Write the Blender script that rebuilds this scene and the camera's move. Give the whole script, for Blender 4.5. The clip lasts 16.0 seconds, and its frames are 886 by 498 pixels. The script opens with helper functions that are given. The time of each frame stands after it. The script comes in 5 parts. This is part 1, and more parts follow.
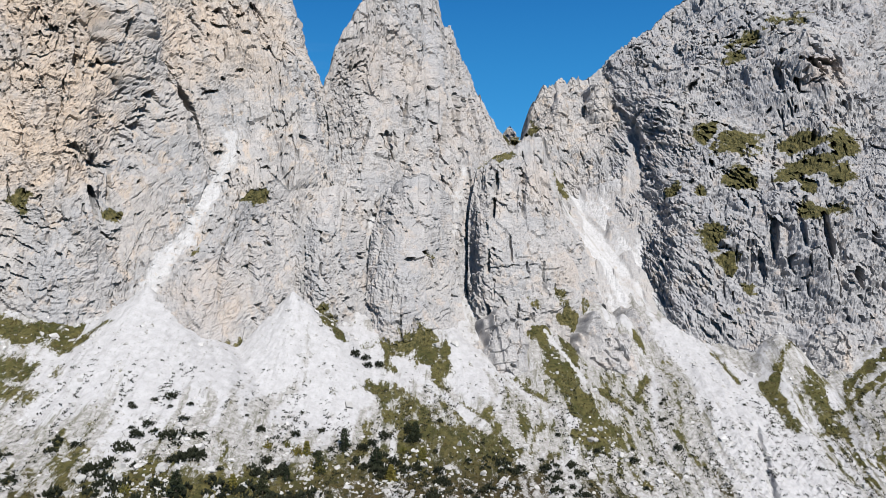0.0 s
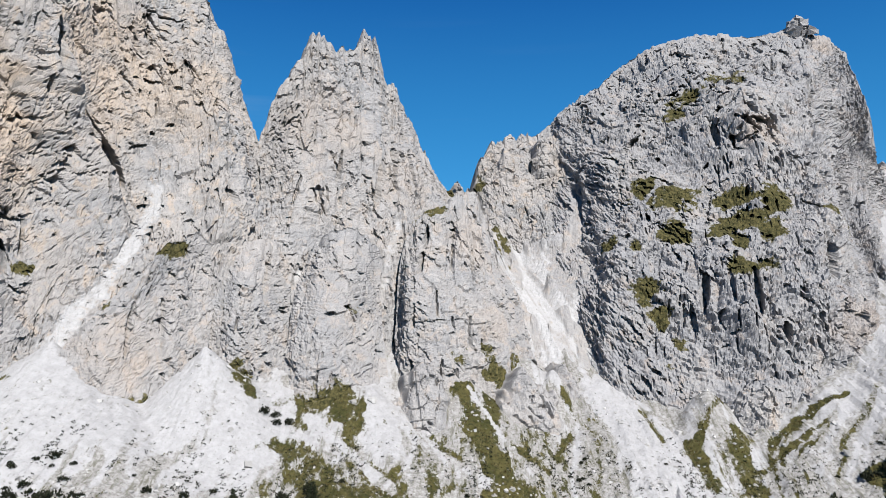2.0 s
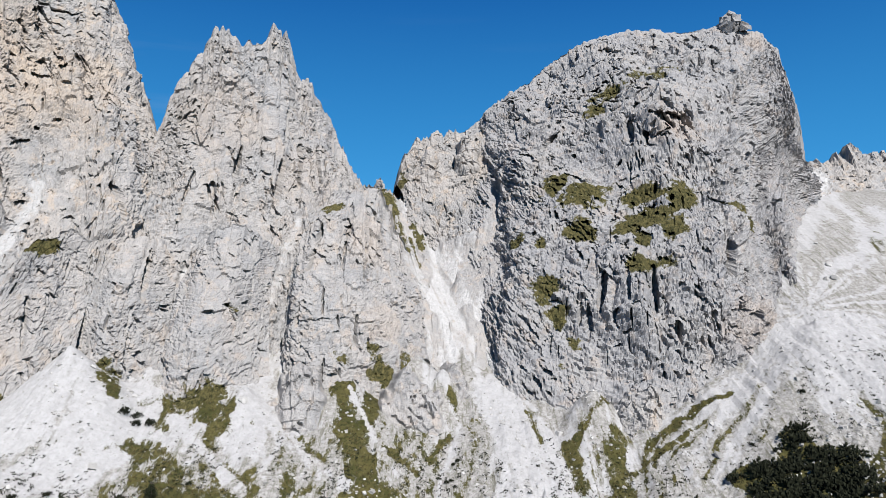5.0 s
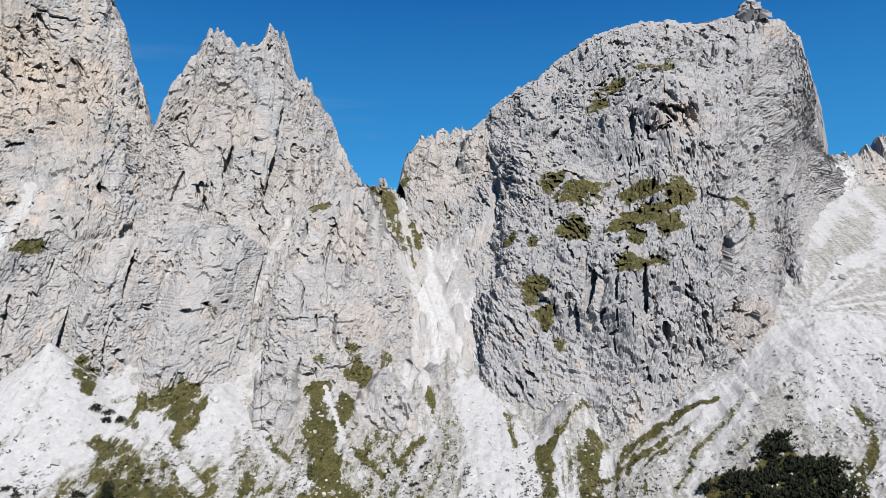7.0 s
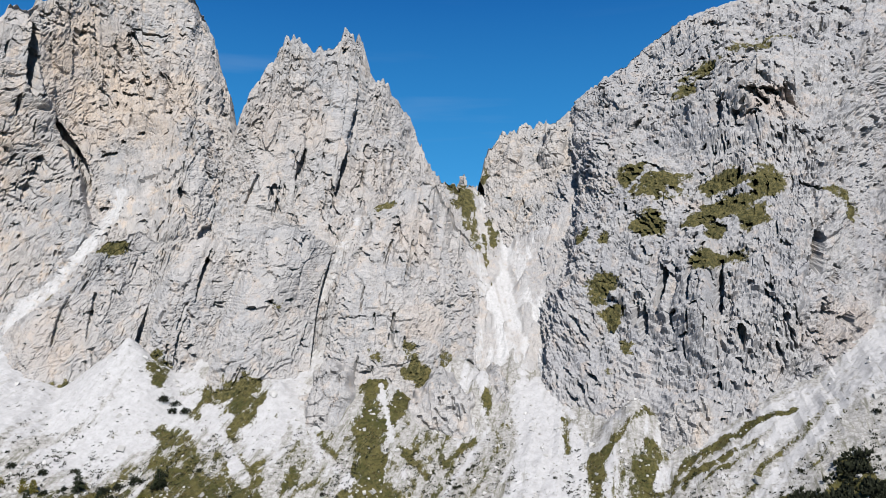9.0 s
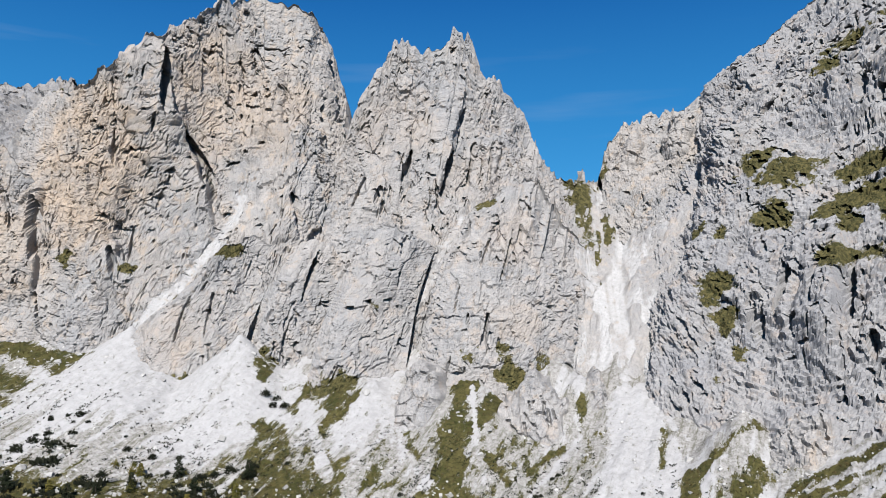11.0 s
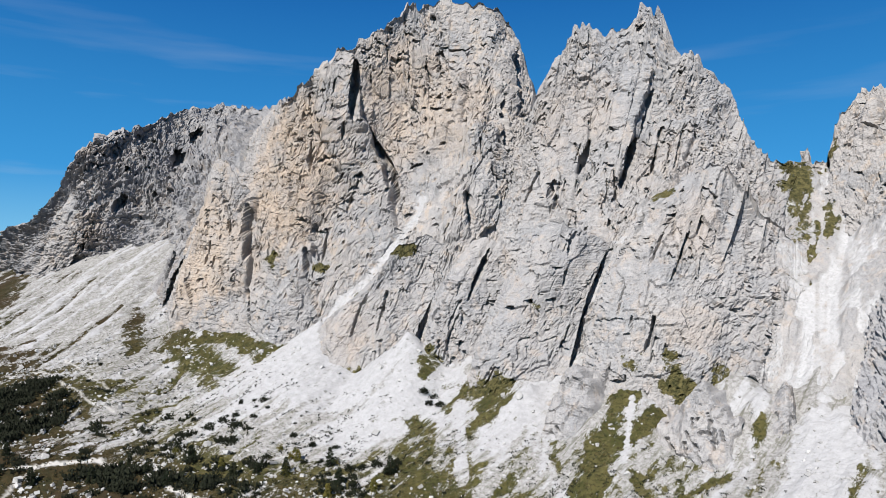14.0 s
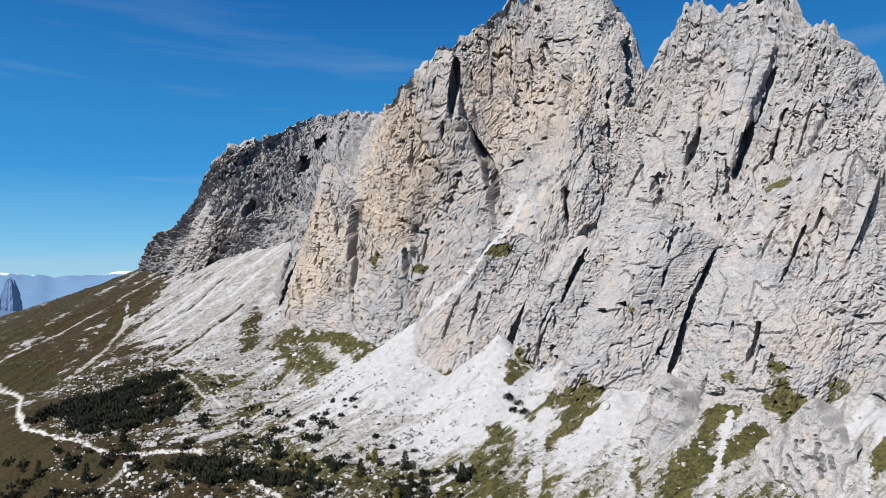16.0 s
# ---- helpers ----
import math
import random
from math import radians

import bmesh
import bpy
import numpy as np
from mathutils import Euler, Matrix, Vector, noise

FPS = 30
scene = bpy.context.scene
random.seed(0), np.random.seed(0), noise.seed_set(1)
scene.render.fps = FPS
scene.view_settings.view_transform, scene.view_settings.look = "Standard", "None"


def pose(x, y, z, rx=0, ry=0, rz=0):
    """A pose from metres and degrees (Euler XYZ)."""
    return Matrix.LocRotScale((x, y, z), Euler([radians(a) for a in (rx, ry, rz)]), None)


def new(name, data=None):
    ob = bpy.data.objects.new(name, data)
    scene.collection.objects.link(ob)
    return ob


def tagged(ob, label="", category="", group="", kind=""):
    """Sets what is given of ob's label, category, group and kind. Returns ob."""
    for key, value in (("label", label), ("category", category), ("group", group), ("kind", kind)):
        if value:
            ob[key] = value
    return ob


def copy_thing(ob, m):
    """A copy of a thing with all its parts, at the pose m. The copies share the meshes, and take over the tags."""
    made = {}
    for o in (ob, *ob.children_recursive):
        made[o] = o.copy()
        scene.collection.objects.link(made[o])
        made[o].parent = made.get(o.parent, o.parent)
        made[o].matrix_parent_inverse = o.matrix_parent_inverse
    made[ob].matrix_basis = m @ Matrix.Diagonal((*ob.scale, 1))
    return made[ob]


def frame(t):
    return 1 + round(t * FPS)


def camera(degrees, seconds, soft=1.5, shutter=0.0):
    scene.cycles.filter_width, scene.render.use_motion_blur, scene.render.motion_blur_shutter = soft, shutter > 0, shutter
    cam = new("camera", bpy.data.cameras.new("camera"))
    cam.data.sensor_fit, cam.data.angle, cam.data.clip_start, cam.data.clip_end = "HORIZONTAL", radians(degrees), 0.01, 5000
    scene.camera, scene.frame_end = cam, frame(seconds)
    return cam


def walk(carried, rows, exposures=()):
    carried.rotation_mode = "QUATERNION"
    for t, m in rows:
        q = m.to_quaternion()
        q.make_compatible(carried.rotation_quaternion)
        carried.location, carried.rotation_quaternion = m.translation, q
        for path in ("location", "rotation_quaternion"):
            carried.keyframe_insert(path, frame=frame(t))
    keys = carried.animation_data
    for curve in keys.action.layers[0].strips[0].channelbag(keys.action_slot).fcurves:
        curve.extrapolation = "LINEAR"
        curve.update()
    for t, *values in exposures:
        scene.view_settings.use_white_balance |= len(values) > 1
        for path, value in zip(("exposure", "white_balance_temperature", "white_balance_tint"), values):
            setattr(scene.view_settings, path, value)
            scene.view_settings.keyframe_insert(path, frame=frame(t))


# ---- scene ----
cam = camera(64.4, 16.0, soft=0.7)
METRES, EYE, TILT, LEAN, TURN = 200.0, 60.0, -1.5, 0.0, 0.0
ROWS = [
    (0.0, 0.0, 0.0, 0.0, 0.0, 0.0, -0.0),
    (0.5, 0.0281, 0.0024, 0.0011, -0.16, 0.73, -0.1),
    (1.0, 0.0575, 0.0044, 0.0011, -0.28, 4.01, -0.13),
    (1.5, 0.089, 0.006, -0.0005, -0.34, 4.49, -0.12),
    (2.0, 0.1198, 0.0077, -0.0008, -0.41, 4.47, -0.09),
    (2.5, 0.1516, 0.0096, -0.0008, -0.48, 4.45, -0.08),
    (3.0, 0.1828, 0.0116, -0.0007, -0.55, 4.42, -0.08),
    (3.5, 0.2147, 0.0137, -0.0005, -0.62, 4.4, -0.08),
    (4.0, 0.2458, 0.0171, -0.0002, -0.7, 4.39, -0.07),
    (4.5, 0.2776, 0.0219, 0.0004, -0.75, 4.33, -0.09),
    (5.0, 0.3082, 0.0268, 0.0008, -0.59, 4.28, -0.16),
    (7.5, 0.4632, 0.0583, 0.0024, 5.9, 4.15, -0.35),
    (8.0, 0.4925, 0.0678, 0.0032, 8.41, 4.11, -0.4),
    (8.5, 0.5224, 0.0793, 0.0035, 11.37, 4.05, -0.48),
    (11.0, 0.656, 0.1611, 0.006, 28.07, 3.81, -0.69),
    (11.5, 0.6784, 0.1826, 0.0065, 31.65, 3.76, -0.76),
    (12.0, 0.6991, 0.2052, 0.0077, 35.06, 3.67, -0.85),
    (12.5, 0.7187, 0.2302, 0.0079, 38.41, 3.57, -0.94),
    (13.0, 0.7357, 0.2556, 0.0077, 41.67, 3.49, -1.03),
    (13.5, 0.7514, 0.2829, 0.0102, 45.45, 3.38, -1.11),
    (14.0, 0.7651, 0.3111, 0.0111, 49.66, 3.3, -1.15),
    (14.5, 0.7764, 0.3407, 0.0109, 53.7, 3.24, -1.22),
    (15.0, 0.7861, 0.3704, 0.0115, 56.78, 3.2, -1.24),
    (15.5, 0.7937, 0.4011, 0.0123, 59.37, 3.18, -1.29),
    (16.0, 0.7994, 0.4312, 0.0141, 62.49, 3.09, -1.34),
]
walk(cam, [(t, pose(0, 0, EYE, TILT, LEAN, TURN) @ pose(METRES * x, METRES * y, METRES * z, 90 + pitch, roll, yaw)) for t, x, y, z, yaw, pitch, roll in ROWS], exposures=((0.0, 0.87), (16.0, 0.87)))


# ---- world, sun ----
SUN_TO = Vector((0.27, -0.66, 0.68)).normalized()
world = bpy.data.worlds.new("sky")
scene.world = world
world.use_nodes = True
wn, wl = world.node_tree.nodes, world.node_tree.links
wn.clear()
sky = wn.new("ShaderNodeTexSky")
sky.sky_type = "NISHITA"
sky.sun_disc = False
sky.sun_elevation = math.asin(SUN_TO.z)
sky.sun_rotation = math.atan2(SUN_TO.x, SUN_TO.y)
sky.altitude = 2300
sky.air_density, sky.dust_density, sky.ozone_density = 1.0, 0.0, 4.0
# thin streaks of high cloud low in the west
tc = wn.new("ShaderNodeTexCoord")
mp = wn.new("ShaderNodeMapping")
mp.inputs["Scale"].default_value = (1.6, 1.6, 18.0)
cn = wn.new("ShaderNodeTexNoise")
cn.inputs["Scale"].default_value = 1.6
cn.inputs["Detail"].default_value = 5.0
cr = wn.new("ShaderNodeValToRGB")
cr.color_ramp.elements[0].position, cr.color_ramp.elements[1].position = 0.58, 0.85
sep = wn.new("ShaderNodeSeparateXYZ")
west = wn.new("ShaderNodeMapRange")
west.inputs["From Min"].default_value, west.inputs["From Max"].default_value = 0.25, -0.75
mul = wn.new("ShaderNodeMath")
mul.operation = "MULTIPLY"
mul2 = wn.new("ShaderNodeMath")
mul2.operation = "MULTIPLY"
mul2.inputs[1].default_value = 0.42
mx = wn.new("ShaderNodeMixRGB")
mx.inputs["Color2"].default_value = (5.5, 6.5, 7.5, 1)
bg = wn.new("ShaderNodeBackground")
bg.inputs["Strength"].default_value = 0.05
hue = wn.new("ShaderNodeHueSaturation")
hue.inputs["Saturation"].default_value = 1.35
wo = wn.new("ShaderNodeOutputWorld")
wl.new(tc.outputs["Generated"], mp.inputs["Vector"])
wl.new(mp.outputs[0], cn.inputs["Vector"])
wl.new(cn.outputs["Fac"], cr.inputs["Fac"])
wl.new(tc.outputs["Generated"], sep.inputs[0])
wl.new(sep.outputs["X"], west.inputs["Value"])
wl.new(cr.outputs["Color"], mul.inputs[0])
wl.new(west.outputs[0], mul.inputs[1])
fade = wn.new("ShaderNodeMapRange")
fade.inputs["From Min"].default_value, fade.inputs["From Max"].default_value = 0.42, 0.10
mul3 = wn.new("ShaderNodeMath")
mul3.operation = "MULTIPLY"
wl.new(sep.outputs["Z"], fade.inputs["Value"])
wl.new(mul.outputs[0], mul3.inputs[0])
wl.new(fade.outputs[0], mul3.inputs[1])
wl.new(mul3.outputs[0], mul2.inputs[0])
wl.new(sky.outputs[0], hue.inputs["Color"])
wl.new(mul2.outputs[0], mx.inputs["Fac"])
low = wn.new("ShaderNodeValToRGB")
low.color_ramp.elements[0].position, low.color_ramp.elements[0].color = 0.0, (0.35, 0.68, 0.93, 1)
low.color_ramp.elements[1].position, low.color_ramp.elements[1].color = 0.40, (0.012, 0.135, 0.47, 1)
stop = low.color_ramp.elements.new(0.14)
stop.color = (0.050, 0.36, 0.80, 1)
stop = low.color_ramp.elements.new(1.0)
stop.color = (0.004, 0.045, 0.19, 1)
stop = low.color_ramp.elements.new(0.05)
stop.color = (0.20, 0.58, 0.92, 1)
air = wn.new("ShaderNodeMixRGB")
air.blend_type = "MULTIPLY"
air.inputs["Fac"].default_value = 1.0
air.inputs["Color2"].default_value = (10, 10, 10, 1)
haze = wn.new("ShaderNodeMixRGB")
haze.inputs["Fac"].default_value = 0.85
wl.new(sep.outputs["Z"], low.inputs["Fac"])
wl.new(low.outputs[0], air.inputs["Color1"])
wl.new(air.outputs[0], haze.inputs["Color2"])
wl.new(hue.outputs[0], haze.inputs["Color1"])
wl.new(haze.outputs[0], mx.inputs["Color1"])
wl.new(mx.outputs[0], bg.inputs["Color"])
wl.new(bg.outputs[0], wo.inputs["Surface"])

sun_data = bpy.data.lights.new("sun", "SUN")
sun_data.energy, sun_data.angle, sun_data.color = 5.0, radians(0.53), (1.0, 0.98, 0.965)
sun = new("sun", sun_data)
sun.rotation_euler = SUN_TO.to_track_quat("Z", "Y").to_euler()


# ---- materials ----
class Tree:
    """A node material written as nested calls."""

    def __init__(self, name, rough=0.9):
        self.m = bpy.data.materials.new(name)
        self.m.use_nodes = True
        self.n, self.l = self.m.node_tree.nodes, self.m.node_tree.links
        self.b = self.n["Principled BSDF"]
        self.b.inputs["Roughness"].default_value = rough
        self.b.inputs["Specular IOR Level"].default_value = 0.15
        self.pos = self.n.new("ShaderNodeNewGeometry").outputs["Position"]

    def put(self, socket, value):
        if isinstance(value, (int, float)):
            socket.default_value = value
        elif isinstance(value, tuple):
            socket.default_value = (*value, 1.0) if len(value) == 3 and socket.type == "RGBA" else value
        else:
            self.l.new(value, socket)

    def scaled(self, v, turn=(0, 0, 0)):
        mp = self.n.new("ShaderNodeMapping")
        mp.inputs["Scale"].default_value = v
        mp.inputs["Rotation"].default_value = turn
        self.l.new(self.pos, mp.inputs["Vector"])
        return mp.outputs[0]

    def noise(self, scale, detail=4.0, rough=0.55, stretch=None, warp=0.0):
        t = self.n.new("ShaderNodeTexNoise")
        self.l.new(self.scaled(stretch) if stretch else self.pos, t.inputs["Vector"])
        for k, v in (("Scale", scale), ("Detail", detail), ("Roughness", rough), ("Distortion", warp)):
            t.inputs[k].default_value = v
        return t.outputs["Fac"]

    def cells(self, scale, feature="DISTANCE_TO_EDGE", stretch=None, out="Distance"):
        t = self.n.new("ShaderNodeTexVoronoi")
        t.feature = feature
        self.l.new(self.scaled(stretch) if stretch else self.pos, t.inputs["Vector"])
        t.inputs["Scale"].default_value = scale
        return t.outputs[out]

    def remap(self, v, a, b, c=0.0, d=1.0):
        r = self.n.new("ShaderNodeMapRange")
        self.put(r.inputs["Value"], v)
        for k, x in zip(("From Min", "From Max", "To Min", "To Max"), (a, b, c, d)):
            r.inputs[k].default_value = x
        return r.outputs[0]

    def math(self, op, a, b=0.0):
        r = self.n.new("ShaderNodeMath")
        r.operation = op
        self.put(r.inputs[0], a)
        self.put(r.inputs[1], b)
        return r.outputs[0]

    def mix(self, f, a, b, kind="MIX"):
        r = self.n.new("ShaderNodeMixRGB")
        r.blend_type = kind
        self.put(r.inputs["Fac"], f)
        self.put(r.inputs["Color1"], a)
        self.put(r.inputs["Color2"], b)
        return r.outputs[0]

    def mask(self, name):
        a = self.n.new("ShaderNodeAttribute")
        a.attribute_name = name
        return a.outputs["Fac"]

    def random(self):
        return self.n.new("ShaderNodeObjectInfo").outputs["Random"]

    def island(self):
        return self.n.new("ShaderNodeNewGeometry").outputs["Random Per Island"]

    def done(self, colour, height=None, depth=0.2, strength=1.0):
        self.put(self.b.inputs["Base Color"], colour)
        if height is not None:
            bp = self.n.new("ShaderNodeBump")
            bp.inputs["Distance"].default_value = depth
            bp.inputs["Strength"].default_value = strength
            self.put(bp.inputs["Height"], height)
            self.l.new(bp.outputs[0], self.b.inputs["Normal"])
        return self.m


def rock_material(name, grey, cool, dark, warm, patchy=1.0):
    """Dolomite: grey weathered skin, cream fresh breaks, fine runnels, dark water streaks, flecks that paint in shaded
    pockets; masks carry ochre, turf and rubble.
    """
    t = Tree(name, 0.92)
    pale = tuple(1.28 * c for c in grey)
    base = t.mix(t.remap(t.noise(0.05, 5, 0.6), 0.40, 0.60), grey, cool)
    base = t.mix(t.remap(t.noise(0.22, 6, 0.65, stretch=(1.0, 1.0, 0.7), warp=0.6), 0.53, 0.63, 0, 0.6 * patchy), base, warm)
    base = t.mix(t.remap(t.noise(0.34, 6, 0.7, stretch=(1.0, 1.0, 0.6), warp=0.8), 0.54, 0.64, 0, 0.6 * patchy), base, pale)
    runnel = t.noise(1.5, 5, 0.7, stretch=(1.0, 1.0, 0.13))
    base = t.mix(t.remap(runnel, 0.52, 0.66, 0, 0.4), base, cool)
    ochre = t.math("MULTIPLY", t.remap(t.noise(0.12, 6, 0.65), 0.36, 0.6, 0.3, 0.95), t.mask("ochre"))
    base = t.mix(ochre, base, warm)
    base = t.mix(t.remap(t.noise(0.35, 6, 0.7, stretch=(1.0, 1.0, 0.14)), 0.57, 0.72, 0, 0.45), base, dark)
    # two sizes of dark fleck: the shade of small pockets, put into the colour
    base = t.mix(t.remap(t.noise(0.8, 8, 0.8, stretch=(1.0, 1.0, 0.6)), 0.56, 0.65, 0, 0.55), base, dark)
    base = t.mix(t.remap(t.noise(2.0, 4, 0.75, stretch=(1.0, 1.0, 0.7)), 0.55, 0.64, 0, 0.55), base, dark)
    base = t.mix(t.remap(t.noise(2.9, 3, 0.7), 0.54, 0.66, 0, 0.5), base, pale)
    rub = t.mix(t.remap(t.noise(0.8, 5, 0.75), 0.42, 0.62), (0.345, 0.34, 0.334), (0.28, 0.275, 0.268))
    rub = t.mix(t.remap(t.noise(1.6, 5, 0.75), 0.58, 0.68, 0, 0.6), rub, (0.16, 0.155, 0.148))
    base = t.mix(t.remap(t.math("ADD", t.mask("rubble"), t.remap(t.noise(0.4, 8, 0.8), 0.3, 0.7, -0.5, 0.5)), 0.35, 0.6), base, rub)
    turf = t.mix(t.remap(t.noise(0.8, 6, 0.85), 0.42, 0.58), (0.018, 0.020, 0.007), (0.088, 0.075, 0.029))
    gm = t.remap(t.math("ADD", t.mask("turf"), t.remap(t.noise(0.28, 10, 0.8), 0.32, 0.68, -0.55, 0.55)), 0.44, 0.56)
    base = t.mix(gm, base, turf)
    crack = t.remap(t.cells(0.42, stretch=(1.0, 1.0, 0.35)), 0.0, 0.05)
    h = t.math("ADD", t.noise(1.4, 6, 0.7, stretch=(1.0, 1.0, 0.6)), t.math("MULTIPLY", crack, 0.25))
    return t.done(base, h, 0.30, 0.8)


M_ROCK = rock_material("dolomite", (0.268, 0.250, 0.232), (0.222, 0.218, 0.214), (0.092, 0.088, 0.086), (0.338, 0.271, 0.206))
M_ROCK_GREY = rock_material("grey_dolomite", (0.262, 0.248, 0.234), (0.220, 0.217, 0.215), (0.094, 0.091, 0.090), (0.306, 0.258, 0.214))
M_ROCK_DARK = rock_material("weathered_dolomite", (0.236, 0.229, 0.223), (0.203, 0.201, 0.204), (0.078, 0.076, 0.078), (0.268, 0.225, 0.190))
M_ROCK_GRIM = rock_material("dark_dolomite", (0.218, 0.210, 0.203), (0.178, 0.176, 0.179), (0.070, 0.068, 0.069), (0.255, 0.212, 0.172))


def ground_material():
    """Fresh white scree, older grey scree, dry alpine turf and a trodden path, by masks."""
    t = Tree("mountain_ground", 0.95)
    white = t.mix(t.remap(t.noise(0.5, 6, 0.75), 0.4, 0.62), (0.305, 0.300, 0.296), (0.250, 0.245, 0.241))
    white = t.mix(t.remap(t.noise(1.05, 5, 0.8), 0.57, 0.68, 0, 0.7), white, (0.167, 0.161, 0.152))
    grey = t.mix(t.remap(t.noise(0.9, 5, 0.75), 0.42, 0.6), (0.267, 0.257, 0.245), (0.149, 0.143, 0.130))
    grey = t.mix(t.remap(t.noise(1.3, 4, 0.8), 0.56, 0.66, 0, 0.8), grey, (0.081, 0.077, 0.050))
    stones = t.mix(t.remap(t.math("ADD", t.mask("old"), t.remap(t.noise(0.35, 6, 0.75), 0.3, 0.7, -0.5, 0.5)), 0.38, 0.62), white, grey)
    thin = t.noise(0.75, 7, 0.75, stretch=(1.0, 0.13, 0.13))
    rill = t.math("MULTIPLY", t.remap(thin, 0.53, 0.62), t.remap(t.math("ADD", t.mask("old"), t.remap(t.noise(0.05, 3), 0.35, 0.65, -0.3, 0.3)), 0.15, 0.6))
    stones = t.mix(t.math("MULTIPLY", rill, 0.9), stones, (0.105, 0.10, 0.078))
    stones = t.mix(t.remap(t.noise(0.9, 6, 0.85, stretch=(1.0, 0.4, 0.4)), 0.58, 0.66, 0, 0.55), stones, (0.12, 0.115, 0.10))
    brown = t.mix(t.remap(t.noise(0.16, 6, 0.7), 0.4, 0.6), (0.022, 0.020, 0.007), (0.034, 0.024, 0.009))
    brown = t.mix(t.remap(t.noise(0.03, 4, 0.6), 0.42, 0.6, 0, 0.7), brown, (0.030, 0.018, 0.009))
    olive = t.mix(t.remap(t.noise(0.16, 6, 0.7), 0.4, 0.6), (0.034, 0.034, 0.010), (0.062, 0.054, 0.018))
    olive = t.mix(t.remap(t.noise(0.5, 8, 0.85, stretch=(1.0, 0.5, 0.5)), 0.52, 0.62, 0, 0.85), olive, (0.098, 0.083, 0.034))
    turf = t.mix(t.mask("lush"), brown, olive)
    turf = t.mix(t.remap(t.noise(0.7, 6, 0.85), 0.49, 0.58, 0, 0.8), turf, (0.013, 0.014, 0.005))
    turf = t.mix(t.remap(t.noise(1.15, 5, 0.8), 0.62, 0.70, 0, 0.4), turf, (0.18, 0.17, 0.15))
    gm = t.remap(t.math("ADD", t.mask("turf"), t.remap(t.noise(0.3, 10, 0.85, stretch=(1.0, 0.45, 0.45)), 0.32, 0.68, -0.8, 0.8)), 0.46, 0.56)
    base = t.mix(gm, stones, turf)
    base = t.mix(t.mask("path"), base, (0.360, 0.344, 0.316))
    h = t.math("ADD", t.noise(0.9, 7, 0.8), t.math("MULTIPLY", gm, 0.12))
    return t.done(base, h, 0.1, 0.6)


M_GROUND = ground_material()


def stone_material():
    t = Tree("pale_stone", 0.92)
    c = t.mix(t.island(), (0.223, 0.217, 0.205), (0.372, 0.363, 0.347))
    c = t.mix(t.remap(t.noise(2.0, 4, 0.7), 0.5, 0.75, 0, 0.5), c, (0.167, 0.161, 0.149))
    return t.done(c)


M_STONE = stone_material()


def leaf_material(name, a, b, c):
    t = Tree(name, 0.85)
    col = t.mix(t.island(), a, b)
    col = t.mix(t.math("MULTIPLY", t.random(), 0.6), col, c)
    col = t.mix(t.remap(t.noise(0.9, 3), 0.35, 0.7, 0, 0.5), col, a)
    return t.done(col)


M_PINE = leaf_material("mountain_pine_needles", (0.005, 0.007, 0.004), (0.010, 0.013, 0.006), (0.017, 0.018, 0.008))
M_SPRUCE = leaf_material("conifer_needles", (0.007, 0.011, 0.006), (0.017, 0.022, 0.009), (0.026, 0.027, 0.011))
M_LARCH = leaf_material("yellowing_larch_needles", (0.049, 0.052, 0.013), (0.105, 0.091, 0.021), (0.140, 0.105, 0.021))
M_GRASS = leaf_material("dry_grass", (0.032, 0.029, 0.010), (0.063, 0.050, 0.018), (0.077, 0.052, 0.021))


def bark_material():
    t = Tree("bark", 0.95)
    return t.done(t.mix(t.remap(t.noise(6.0, 4), 0.3, 0.7), (0.042, 0.032, 0.025), (0.105, 0.084, 0.070)), t.noise(12.0, 4), 0.03)


M_BARK = bark_material()


# aerial haze of the distance, put into a blue base colour that glows faintly
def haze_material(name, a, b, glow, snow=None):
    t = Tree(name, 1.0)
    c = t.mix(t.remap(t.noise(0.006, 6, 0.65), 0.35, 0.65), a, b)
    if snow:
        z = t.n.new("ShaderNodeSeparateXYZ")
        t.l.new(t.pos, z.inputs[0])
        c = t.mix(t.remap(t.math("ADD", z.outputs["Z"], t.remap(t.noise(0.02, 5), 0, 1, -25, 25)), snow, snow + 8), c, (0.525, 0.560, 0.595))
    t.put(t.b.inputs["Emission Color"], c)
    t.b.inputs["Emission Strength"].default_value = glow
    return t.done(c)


M_FAR = haze_material("far_haze_blue_hills", (0.075, 0.135, 0.215), (0.09, 0.155, 0.24), 0.30, 79)
M_FAR_PEAK = haze_material("far_haze_blue_slopes", (0.045, 0.08, 0.15), (0.07, 0.115, 0.19), 0.25)


# ---- fields of noise ----
def hashed(ix, iy, iz, seed):
    h = (ix.astype(np.int64) * 374761393 + iy.astype(np.int64) * 668265263 + iz.astype(np.int64) * 1440662683 + seed * 974634541) & 0xFFFFFFFF
    h = ((h ^ (h >> 13)) * 1274126177) & 0xFFFFFFFF
    h = ((h ^ (h >> 16)) * 2246822519) & 0xFFFFFFFF
    return ((h ^ (h >> 15)) & 0xFFFFFF) / 16777215.0


